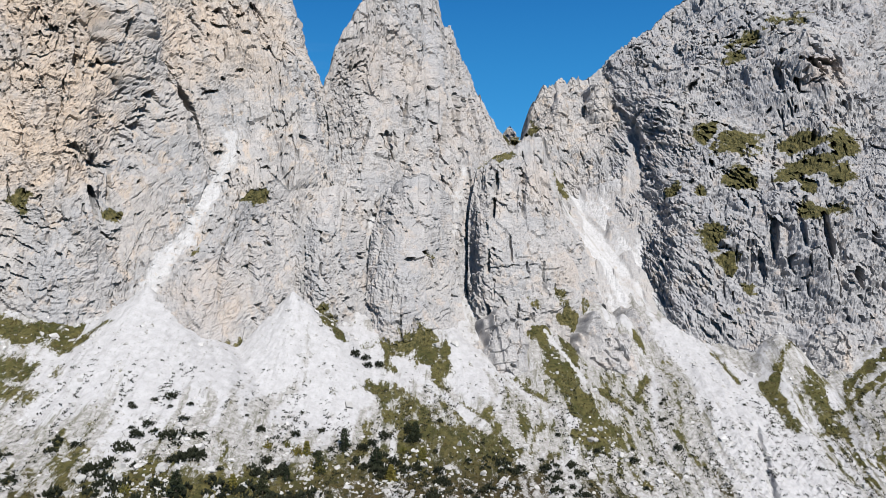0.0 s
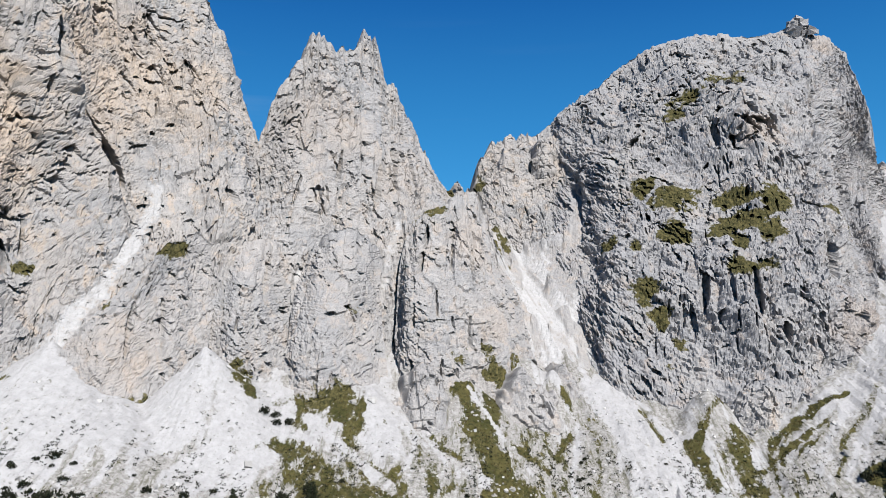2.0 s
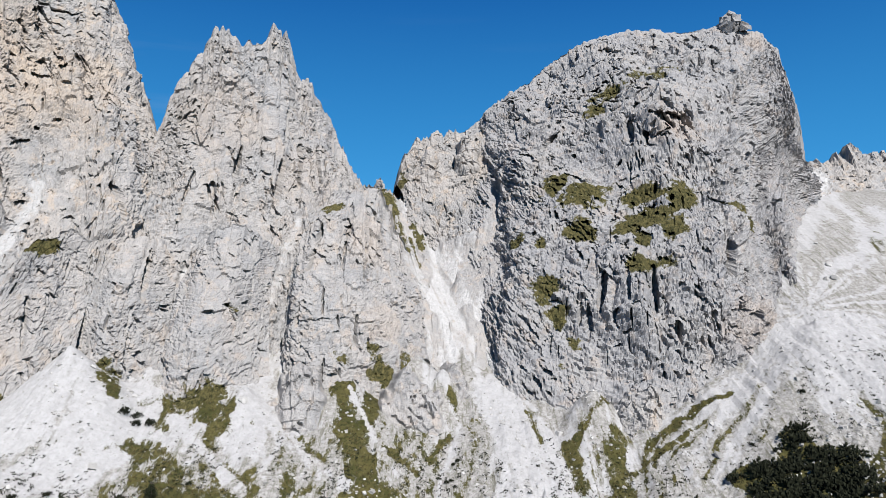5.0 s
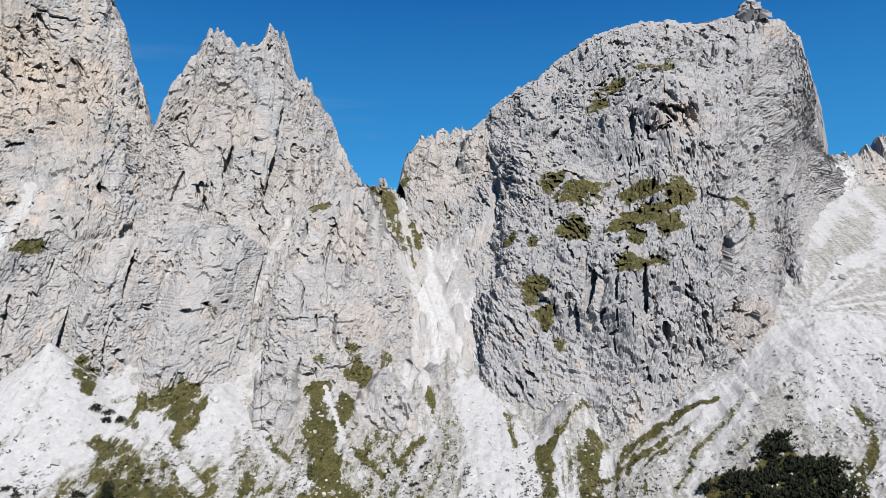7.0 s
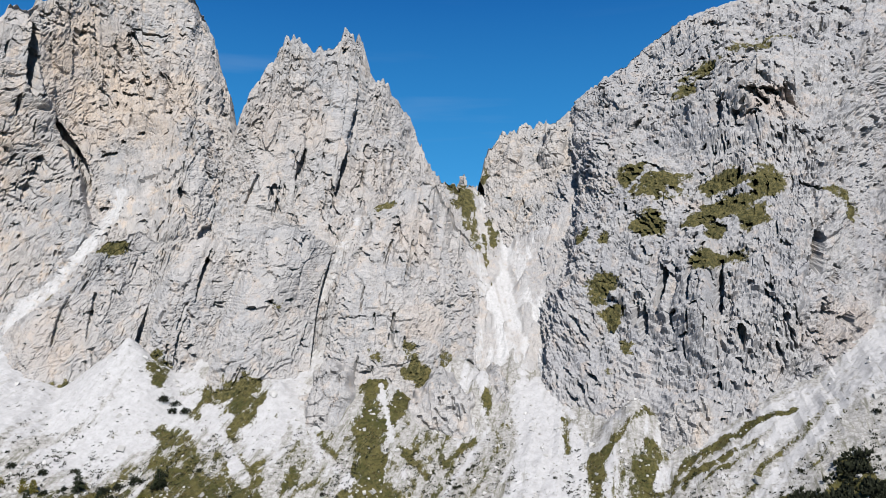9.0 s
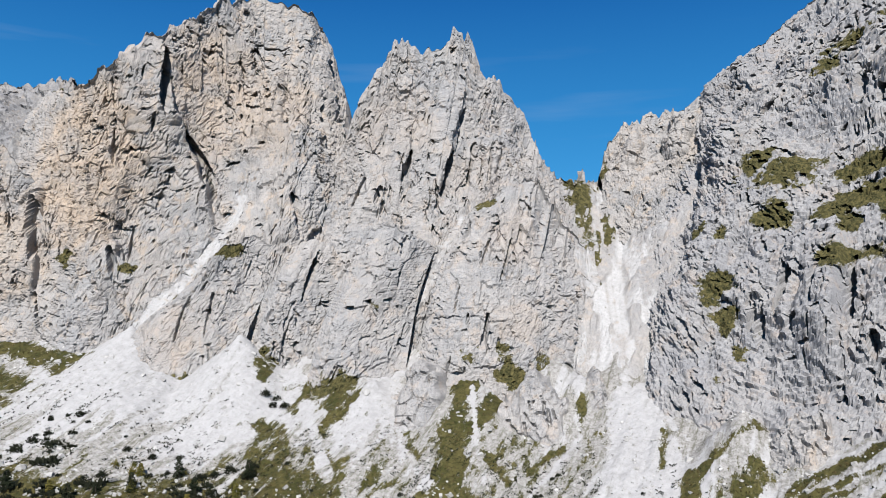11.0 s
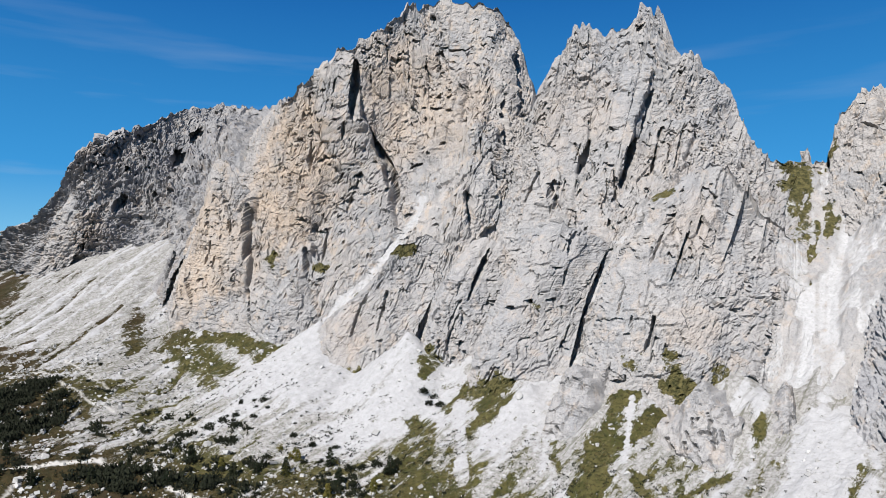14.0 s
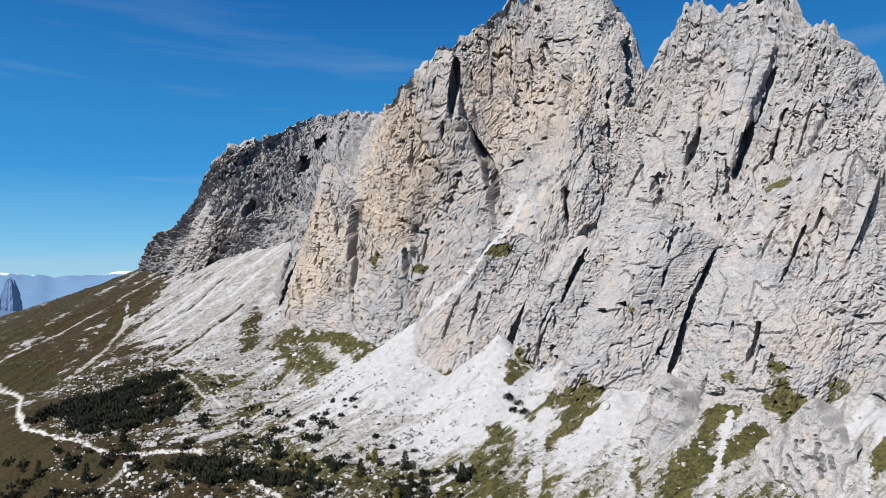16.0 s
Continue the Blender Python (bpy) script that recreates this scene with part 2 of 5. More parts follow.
def vnoise(x, y, z, seed=0):
    """Smooth noise from -1 to 1."""
    fx, fy, fz = np.floor(x), np.floor(y), np.floor(z)
    tx, ty, tz = x - fx, y - fy, z - fz
    tx, ty, tz = (k * k * (3 - 2 * k) for k in (tx, ty, tz))
    out = 0.0
    for a in (0, 1):
        for b in (0, 1):
            for c in (0, 1):
                w = (tx if a else 1 - tx) * (ty if b else 1 - ty) * (tz if c else 1 - tz)
                out = out + w * hashed(fx + a, fy + b, fz + c, seed)
    return out * 2 - 1


def fbm(x, y, z, octaves=4, gain=0.5, seed=0):
    out, amp = 0.0, 1.0
    for k in range(octaves):
        out = out + amp * vnoise(x, y, z, seed + k * 17)
        x, y, z, amp = x * 2.03 + 7.1, y * 2.03 + 3.7, z * 2.03 + 1.3, amp * gain
    return out


def cells2(u, v, seed=0):
    """Cells in a plane: distance to the nearest seed, gap to the next one, and a number for each cell."""
    fu, fv = np.floor(u), np.floor(v)
    zero = np.zeros_like(fu)
    d1, d2, ident = np.full(u.shape, 9.0), np.full(u.shape, 9.0), np.zeros(u.shape)
    for a in (-1, 0, 1):
        for b in (-1, 0, 1):
            cu, cv = fu + a, fv + b
            px = cu + 0.15 + 0.7 * hashed(cu, cv, zero, seed)
            py = cv + 0.15 + 0.7 * hashed(cu, cv, zero + 1, seed)
            d = np.hypot(px - u, py - v)
            near = d < d1
            d2 = np.where(near, d1, np.minimum(d2, d))
            ident = np.where(near, hashed(cu, cv, zero + 2, seed), ident)
            d1 = np.where(near, d, d1)
    return d1, d2 - d1, ident


def sstep(a, b, x):
    k = np.clip((x - a) / (b - a), 0, 1)
    return k * k * (3 - 2 * k)


def seg_dist(p, a, b):
    """Distance of points from a segment, and how far along it they lie, 0 to 1."""
    a, b = np.array(a, float), np.array(b, float)
    ab = b - a
    k = np.clip(((p - a) @ ab) / (ab @ ab), 0, 1)
    return np.linalg.norm(p - (a + k[..., None] * ab), axis=-1), k


def line_dist(p, pts):
    best, along = None, None
    for i in range(len(pts) - 1):
        d, k = seg_dist(p, pts[i], pts[i + 1])
        if best is None:
            best, along = d, (i + k)
        else:
            along = np.where(d < best, i + k, along)
            best = np.minimum(best, d)
    return best, along


# ---- mesh helpers ----
def grid_mesh(name, P, masks=(), keep=None, flat=True):
    """A mesh from a grid of points, with point masks."""
    nu, nv = P.shape[:2]
    me = bpy.data.meshes.new(name)
    idx = np.arange(nu * nv).reshape(nu, nv)
    q = np.stack([idx[:-1, :-1], idx[1:, :-1], idx[1:, 1:], idx[:-1, 1:]], -1)
    q = q[keep] if keep is not None else q.reshape(-1, 4)
    me.vertices.add(nu * nv)
    me.vertices.foreach_set("co", P.reshape(-1).astype(np.float32))
    me.loops.add(q.size)
    me.loops.foreach_set("vertex_index", q.reshape(-1).astype(np.int32))
    me.polygons.add(len(q))
    me.polygons.foreach_set("loop_start", np.arange(0, q.size, 4, dtype=np.int32))
    me.polygons.foreach_set("loop_total", np.full(len(q), 4, dtype=np.int32))
    for key, values in masks:
        at = me.attributes.new(key, "FLOAT", "POINT")
        at.data.foreach_set("value", values.reshape(-1).astype(np.float32))
    me.update()
    me.validate()
    if flat:
        me.shade_flat()
    return me


def raw_mesh(name, V, F, smooth=False):
    me = bpy.data.meshes.new(name)
    me.from_pydata(V, [], F)
    me.update()
    if smooth:
        me.polygons.foreach_set("use_smooth", [True] * len(me.polygons))
    return me


def part(name, mesh, material, parent, label=""):
    ob = new(name, mesh)
    if not mesh.materials:
        mesh.materials.append(material)
    ob.parent = parent
    return tagged(ob, label)


# ---- ground ----
FOOT_X = (-600, -420, -345, -300, -254, -205, -177, -150, -118, -102, -57, -29, 1, 30, 58, 80, 100, 118, 146, 176, 196, 260, 600)
FOOT_Y = (120, 130, 140, 142, 148, 160, 162, 170, 182, 187, 204, 208, 222, 230, 238, 248, 236, 227, 226, 239, 248, 250, 260)
FOOT_Z = (70, 74, 75, 72, 71, 64, 50, 40, 34, 31, 23, 23, 24, 19, 18, 22, 17, 15, 21, 41, 51, 52, 60)
CONES = (  # apex x, y, z, fall, spread, how it eases off downhill
    (-85, 202, 44, 0.77, 1.0, 0.0042),
    (-46, 215, 41, 0.79, 1.0, 0.0),
    (3, 225, 27, 0.58, 1.0, 0.0),
    (82, 254, 26, 0.46, 1.0, 0.0),
    (190, 242, 49, 0.62, 1.0, 0.0),
    (154, 236, 31, 0.58, 1.0, 0.0),
    (-190, 168, 62, 0.72, 1.0, 0.0029),
    (-215, 165, 72, 0.75, 1.0, 0.0026),
    (64, 250, 31, 0.85, 1.3, 0.0),
    (-122, 186, 37, 0.75, 1.0, 0.0),
    (113, 236, 25, 0.7, 1.2, 0.0),
    (30, 239, 31, 0.64, 1.0, 0.0),
    (54, 257, 37, 0.76, 1.3, 0.0),
)
GULLY = ((77, 250, 28), (71, 275, 44), (67, 288, 53), (64, 302, 62), (60, 325, 79), (52, 344, 98), (43, 362, 104))
TURF = (  # line on the ground, half width at its start and end, strength
    (((-9, 219), (-2, 210), (-1, 200)), 11, 2.5, 1.05), (((-17, 217), (-5, 220)), 4, 6, 0.95), (((-143, 167), (-120, 167), (-100, 166)), 7, 4, 1.0),
    (((-132, 178), (-116, 184), (-103, 188)), 5, 5, 1.15), (((-122, 170), (-104, 173)), 9, 6, 0.95), (((-170, 160), (-158, 154), (-147, 152)), 4, 4, 0.85),
) + (
    (((31, 239), (32, 228), (36, 217), (41, 206), (43, 196)), 3.6, 7.5, 1.15), (((42, 240), (42, 233), (41, 220)), 3.6, 2.4, 1.15), (((48, 215), (55, 210)), 1.6, 2.4, 1.0), (((56, 210), (66, 227)), 2.4, 1.5, 0.95),
    (((67, 244), (69, 234)), 1.6, 1.5, 0.9), (((5, 194), (13, 185)), 3.0, 6.5, 0.95), (((-12, 197), (1, 182)), 3.5, 5.0, 0.95), (((22, 214), (32, 202)), 1.5, 2.4, 0.9), (((92, 238), (94, 223)), 1.8, 1.0, 0.85),
) + (
    (((118, 236), (108, 225), (104, 220)), 1.9, 1.5, 1.0), (((117, 222), (114, 205)), 2.6, 4.2, 1.05), (((101, 222), (103, 206)), 1.4, 3.2, 1.0), (((116, 209), (130, 220), (143, 224), (154, 226)), 2.2, 1.2, 1.05),
    (((112, 204), (128, 213), (146, 219)), 1.4, 0.9, 0.85),
) + (
    (((-18, 196), (-8, 186), (4, 178)), 4, 8, 0.8), (((252, 302), (266, 282)), 9, 10, 0.85), (((-35, 216), (-31, 211)), 4, 2.5, 1.05), (((-100, 185), (-92, 191)), 3, 2, 0.8),
)
CLEAN = (  # streaks of fresh rubble between the swards: line, half width at its start and end
    (((80, 250), (85, 224), (88, 204)), 5, 8.5), (((3, 224), (6, 208), (16, 199), (20, 188)), 1.8, 3.0), (((34, 234), (44, 216), (52, 205)), 0.6, 1.3), (((47, 240), (46, 227)), 0.9, 0.9),
    (((136, 228), (124, 220), (119, 211)), 2.2, 2.0), (((-14, 211), (2, 197), (12, 189)), 1.7, 1.6), (((17, 211), (37, 199)), 2.0, 2.0), (((-46, 208), (-30, 186)), 4.0, 6.0),
)
BARE = (  # bare rubble stripes down the western grass
    (((-205, 57), (-219, 74), (-233, 93), (-248, 112), (-260, 126)), 1.4), (((-172, 84), (-178, 90), (-195, 102), (-213, 117), (-227, 134)), 1.4),
    (((-219, 66), (-224, 70)), 2.6), (((-216, 56), (-226, 62)), 1.2), (((-214, 92), (-210, 98)), 2.2), (((-236, 110), (-212, 108), (-196, 106)), 1.0),
)
MATS = ((-134, 76, 4.3), (-134, 83, 5.7), (-134, 90, 7.6), (-133, 97, 8.6), (-134, 105, 8.6), (-136, 113, 7.7), (-139, 119, 5.4), (-115, 95, 5.8), (-112, 104, 7), (-114, 113, 7), (-123, 119, 6), (-122, 90, 6), (-122, 102, 7), (-66, 122, 4), (-60, 126, 4), (-72, 116, 3.5)) + (
    (-50, 132, 4), (-40, 138, 4), (-56, 122, 5), (145, 195, 4.5), (151, 190, 6), (158, 193, 6.5), (165, 188, 6), (150, 181, 6.5), (160, 180, 7), (143, 184, 4.5), (168, 180, 5), (161, 201, 3), (127, 188, 4.5))
PATH = ((-200, 46), (-186, 59), (-175, 65), (-165, 68), (-148, 68), (-130, 71), (-117, 80), (-107, 88), (-93, 95), (-85, 107), (-78, 122), (-67, 128), (-54, 131), (-41, 133), (-30, 137), (-14, 139))
TRENCH = ((91, 203), (90, 199), (89, 193), (87, 186), (84, 176), (80, 166))
PATH_SIDE = ((-85, 108), (-82, 102), (-76, 96), (-70, 92))
PATH_UPPER = ((-157, 109), (-147, 121), (-133, 125), (-117, 129), (-107, 134))
PATH_HIGH = ((-152, 128), (-132, 134), (-118, 138))


def foot(x):
    y = np.interp(x, FOOT_X, FOOT_Y)
    z = np.interp(x, FOOT_X, FOOT_Z)
    return y, z


def smax(a, b, k):
    h = np.clip(0.5 + 0.5 * (a - b) / k, 0, 1)
    return b + (a - b) * h + k * h * (1 - h)


def ground_z(x, y, fine=True):
    """Height of the ground: scree aprons below the cliffs, running out into the valley."""
    x, y = np.asarray(x, float), np.asarray(y, float)
    yf, zf = foot(x)
    d = yf - y
    fall = np.where(d > 0, 0.52 * d / (1 + np.maximum(d, 0) / 300), 0.5 * np.maximum(d, -115))
    z = zf - fall
    for ax, ay, az, k, w, ease in CONES:
        r = np.hypot((x - ax) * w, y - ay)
        z = smax(z, np.where(y < ay + 8, az - k * r * (1 - ease * np.minimum(r, 120)), -400), 1.5)
    p = np.stack([x, y], -1)
    g2 = [q[:2] for q in GULLY]
    r, a = line_dist(p, g2)
    z = smax(z, np.interp(a, range(len(GULLY)), [q[2] for q in GULLY]) - 4.0 - 0.6 * np.maximum(r - 1.5, 0), 2.0)
    z = z - 0.38 * np.maximum(-352 - x, 0) * sstep(-352, -400, x)
    far = np.hypot(x, y - 150)
    z = z * (1 - sstep(700, 2200, far)) - 130 * sstep(500, 2200, far)
    if fine:
        near = 1 - sstep(450, 900, far)
        z = z + near * (0.9 * vnoise(x / 14, y / 20, x * 0, 3) + 0.45 * fbm(x / 3.5, y / 7, x * 0, 4, 0.55, 5))
        z = z + near * 0.35 * vnoise((x + 3 * vnoise(x / 20, y / 20, x * 0, 9)) / 2.2, d / 26, x * 0, 8)
        r, a = line_dist(p, PATH)
        z = z - near * 0.25 * (1 - sstep(0.8, 1.6, r))
        z = z + near * 0.55 * west_rills(x, y)
        r, a = line_dist(p, TRENCH)
        z = z - near * 1.6 * (1 - sstep(0.3, 1.1, r))
        z = z + near * (0.14 + 0.26 * sstep(20, 60, d)) * (hashed(np.round(x * 7), np.round(y * 7), np.round(x * 0), 77) - 0.5)
    return z


def west_rills(x, y):
    """Streaks down the scree below the western ridge."""
    u, w = 0.87 * x + 0.49 * y, 0.49 * x - 0.87 * y
    u = u + 2.5 * vnoise(u / 20, w / 30, x * 0, 44)
    return (vnoise(u / 1.5, w / 26, x * 0, 45) + 0.8 * vnoise(u / 4.0, w / 50, x * 0, 46)) * sstep(-84, -118, x)


def spread(lo, hi, core_lo, core_hi, step, grow=1.14):
    mid = list(np.arange(core_lo, core_hi + step / 2, step))
    left, right, k, a, b = [], [], step, core_lo, core_hi
    while a > lo or b < hi:
        k = min(k * grow, 160)
        a, b = a - k, b + k
        if a > lo - 160:
            left.append(a)
        if b < hi + 160:
            right.append(b)
    return np.array(left[::-1] + mid + right)


def ground_masks(X, Y):
    yf, zf = foot(X)
    d = yf - Y
    o = X * 0
    P2 = np.stack([X, Y], -1)
    warp = 6 * vnoise(X / 25, Y / 25, o, 31) + 2.2 * vnoise(X / 6, Y / 9, o, 32)
    east = sstep(100, 130, X)
    Q = X * (1 - east) + east * (190 + 45 * np.arctan2(X - 192, 250 - Y))
    streak = vnoise((Q + warp) / 3.2, d / 34, o, 33) + 0.6 * vnoise((Q + warp) / 1.3, d / 16, o, 34)
    wide = vnoise(X / 24, d / 40, o, 35)
    fine = vnoise((Q + 0.5 * warp) / 1.05, d / 13, o, 38) + 0.5 * vnoise((Q + warp) / 2.2, d / 24, o, 39)
    thread = 0.55 * streak + 0.75 * fine
    low = sstep(26, 60, d + 14 * wide + 9 * streak)
    turf = low * (0.75 + 0.25 * streak) * (1 - 0.75 * sstep(5, 25, X) * sstep(0.1, -0.35, thread)) * (1 - 0.4 * sstep(10, 30, X) * (1 - sstep(95, 115, X)))
    # fresh rubble keeps the cones bare
    bare = o.copy()
    for (ax, ay, az, k, w, ease), reach in zip(CONES, (46, 40, 24, 52, 40, 20, 14, 14, 6, 0.1, 0.1, 0.1, 0.1)):
        r = np.hypot(X - ax, Y - ay)
        if ax == 82:
            r, a = line_dist(P2, ((83, 256), (88, 230), (104, 180)))
            r = (r + 2.0 * streak) * reach / (3.5 + 0.28 * np.maximum(256 - Y, 0))
        bare = np.maximum(bare, (1 - sstep(reach * 0.7, reach * 1.15, r + 5 * streak)) * (Y < ay + 6))
    turf = turf * (1 - 0.85 * bare)
    mid = sstep(3, 20, d + 6 * streak) * (1 - sstep(60, 90, d))
    zone = np.exp(-((X - 55) / 42) ** 2) + 1.25 * np.exp(-((X - 130) / 26) ** 2) + 0.35 * np.exp(-((X + 15) / 20) ** 2)
    turf = np.maximum(turf, mid * np.clip(zone, 0, 1.2) * (0.05 + 0.75 * sstep(0.0, 0.5, thread)) * (0.72 + 0.4 * sstep(100, 118, X)) * (1 - 0.8 * np.exp(-((X - 88) / 12) ** 2)))
    rag = 1.0 * fbm(X / 7, Y / 9, o, 4, 0.65, 37)
    for line, w0, w1, s in TURF:
        r, a = line_dist(P2, line)
        w = w0 + (w1 - w0) * a / (len(line) - 1)
        turf = np.maximum(turf, 0.92 * s * (1 - sstep(0.2, 1.5, (r + 0.45 * w * rag + 0.35 * w * thread) / w)))
    fresh = o.copy()
    for line, w0, w1 in CLEAN:
        r, a = line_dist(P2, line)
        w = w0 + (w1 - w0) * a / (len(line) - 1)
        fresh = np.maximum(fresh, 1 - sstep(0.55, 1.25, (r + 0.3 * w * rag + 0.25 * w * thread) / w))
    turf = turf * (1 - 0.95 * fresh)
    bare = np.maximum(bare, fresh)
    for x0, y0, w in MATS:
        turf = np.maximum(turf, 1 - sstep(0.8, 1.2, np.hypot(X - x0, Y - y0) / w + 0.25 * rag))
    # grassy spur in the west, with bare rubble stripes
    west = sstep(52, 16, X + 2.15 * Y + 12 * wide) * sstep(-150, -175, X)
    stripe = vnoise((Y + 0.5 * X) / 9, X / 160, o, 36)
    turf = np.maximum(turf, west * (1.0 - 0.85 * sstep(0.25, 0.5, stripe)))
    rills = vnoise((X + 0.25 * Y + warp) / 1.7, Y / 18, o, 40)
    apron = np.exp(-((X + 100) / 24) ** 2 - ((Y - 138) / 22) ** 2)
    turf = turf * (1 - apron * sstep(0.25, -0.25, rills))
    below = 0.9 * X + 195 - Y
    turf = np.maximum(turf, 1.2 * sstep(-3, 9, below + 3 * streak) * sstep(-20, -50, X) * (1 - sstep(-150, -170, X)))
    for line, w in BARE:
        r, a = line_dist(P2, line)
        turf = turf * (0.25 + 0.75 * sstep(0.3 * w, 1.3 * w, r + 0.6 * w * rag))
    turf = np.where(d < -8, 0.5 * turf, turf)
    old = np.clip(0.3 + 0.5 * streak + 0.55 * sstep(12, 45, d) - 0.5 * bare + 0.4 * sstep(105, 125, X) * (1 - sstep(168, 180, X)), 0, 1)
    slabby = np.exp(-((X - 32) / 36) ** 2) * (1 - sstep(30, 55, d))
    old = np.clip(old + 0.7 * sstep(-88, -118, X) + slabby * (0.25 + 0.5 * streak) + 0.35 * sstep(196, 214, X) * (0.6 + streak), 0, 1)
    old = np.clip(old + 0.55 * np.exp(-((X - 92) / 26) ** 2) * (1 - bare) * (1 - sstep(50, 70, d)), 0, 1)
    old = np.clip(old + 0.42 * fine * (1 - 0.7 * bare), 0, 1)
    rw = west_rills(X, Y)
    old = np.clip(old - 0.75 * rw, 0, 1)
    turf = np.where(west < 0.5, turf + 0.75 * np.clip(-rw - 0.25, 0, 1) * sstep(-80, -112, X) * (d > 6), turf)
    r, a = line_dist(P2, [q[:2] for q in GULLY[1:]])
    old = np.maximum(old, (0.42 + 0.25 * streak) * (1 - sstep(14, 24, r)))
    r, a = line_dist(P2, PATH)
    r2, a2 = line_dist(P2, PATH_SIDE)
    r3, a3 = line_dist(P2, PATH_UPPER)
    r4, a4 = line_dist(P2, PATH_HIGH)
    r3 = np.minimum(r3, r4)
    way = np.maximum(1 - sstep(0.6, 0.95, r + 0.15 * streak), 0.75 * (1 - sstep(0.3, 0.55, np.minimum(r2, r3))))
    lush = 1 - sstep(45, 75, d + 12 * wide)
    lush = lush * sstep(-165, -120, X)
    return turf, old, way, lush


def build_ground():
    xs = spread(-4600, 4600, -235, 215, 0.82)
    ys = spread(-4600, 4600, 70, 262, 0.82)
    X, Y = np.meshgrid(xs, ys, indexing="ij")
    Z = ground_z(X, Y)
    turf, old, way, lush = ground_masks(X, Y)
    far = np.hypot(X, Y - 150)
    turf = np.where(far > 600, 0.9, turf)
    me = grid_mesh("ground", np.stack([X, Y, Z], -1), (("turf", turf), ("old", old), ("path", way), ("lush", lush)))
    me.materials.append(M_GROUND)
    return tagged(new("ground", me), "pale scree slopes and brown-green alpine turf below the cliffs", "ground", kind="structure")


build_ground()


# ---- rock faces ----
def smooth_rows(rows, u):
    """Catmull-Rom through the rows."""
    rows = np.array(rows, float)
    n = len(rows)
    i = np.clip(np.floor(u).astype(int), 0, n - 2)
    t = (u - i).reshape(-1, *([1] * (rows.ndim - 1)))
    p0, p1, p2, p3 = rows[np.maximum(i - 1, 0)], rows[i], rows[i + 1], rows[np.minimum(i + 2, n - 1)]
    return 0.5 * (2 * p1 + (p2 - p0) * t + (2 * p0 - 5 * p1 + 4 * p2 - p3) * t * t + (3 * p1 - p0 - 3 * p2 + p3) * t * t * t)


def facets(u, v, du, dv, seed, lift, tilt):
    """Broken faces: each cell is a plane of its own, set off and tilted by chance. Metres; also the gap to the next cell."""
    fu, fv = np.floor(u / du), np.floor(v / dv)
    zero = np.zeros_like(fu)
    d1, d2, h = np.full(u.shape, 99.0), np.full(u.shape, 99.0), np.zeros(u.shape)
    for a in (-1, 0, 1):
        for b in (-1, 0, 1):
            cu, cv = fu + a, fv + b
            px = (cu + 0.05 + 0.9 * hashed(cu, cv, zero, seed)) * du
            py = (cv + 0.05 + 0.9 * hashed(cu, cv, zero + 1, seed)) * dv
            a1, b1 = np.abs(px - u) / du, np.abs(py - v) / dv
            d = 0.75 * np.maximum(a1, b1) + 0.25 * (a1 + b1)
            near = d < d1
            face = lift * (hashed(cu, cv, zero + 2, seed) - 0.5) + tilt * ((hashed(cu, cv, zero + 3, seed) - 0.5) * (u - px) + (hashed(cu, cv, zero + 4, seed) - 0.5) * (v - py))
            d2 = np.where(near, d1, np.minimum(d2, d))
            h = np.where(near, face, h)
            d1 = np.where(near, d, d1)
    return h, d2 - d1


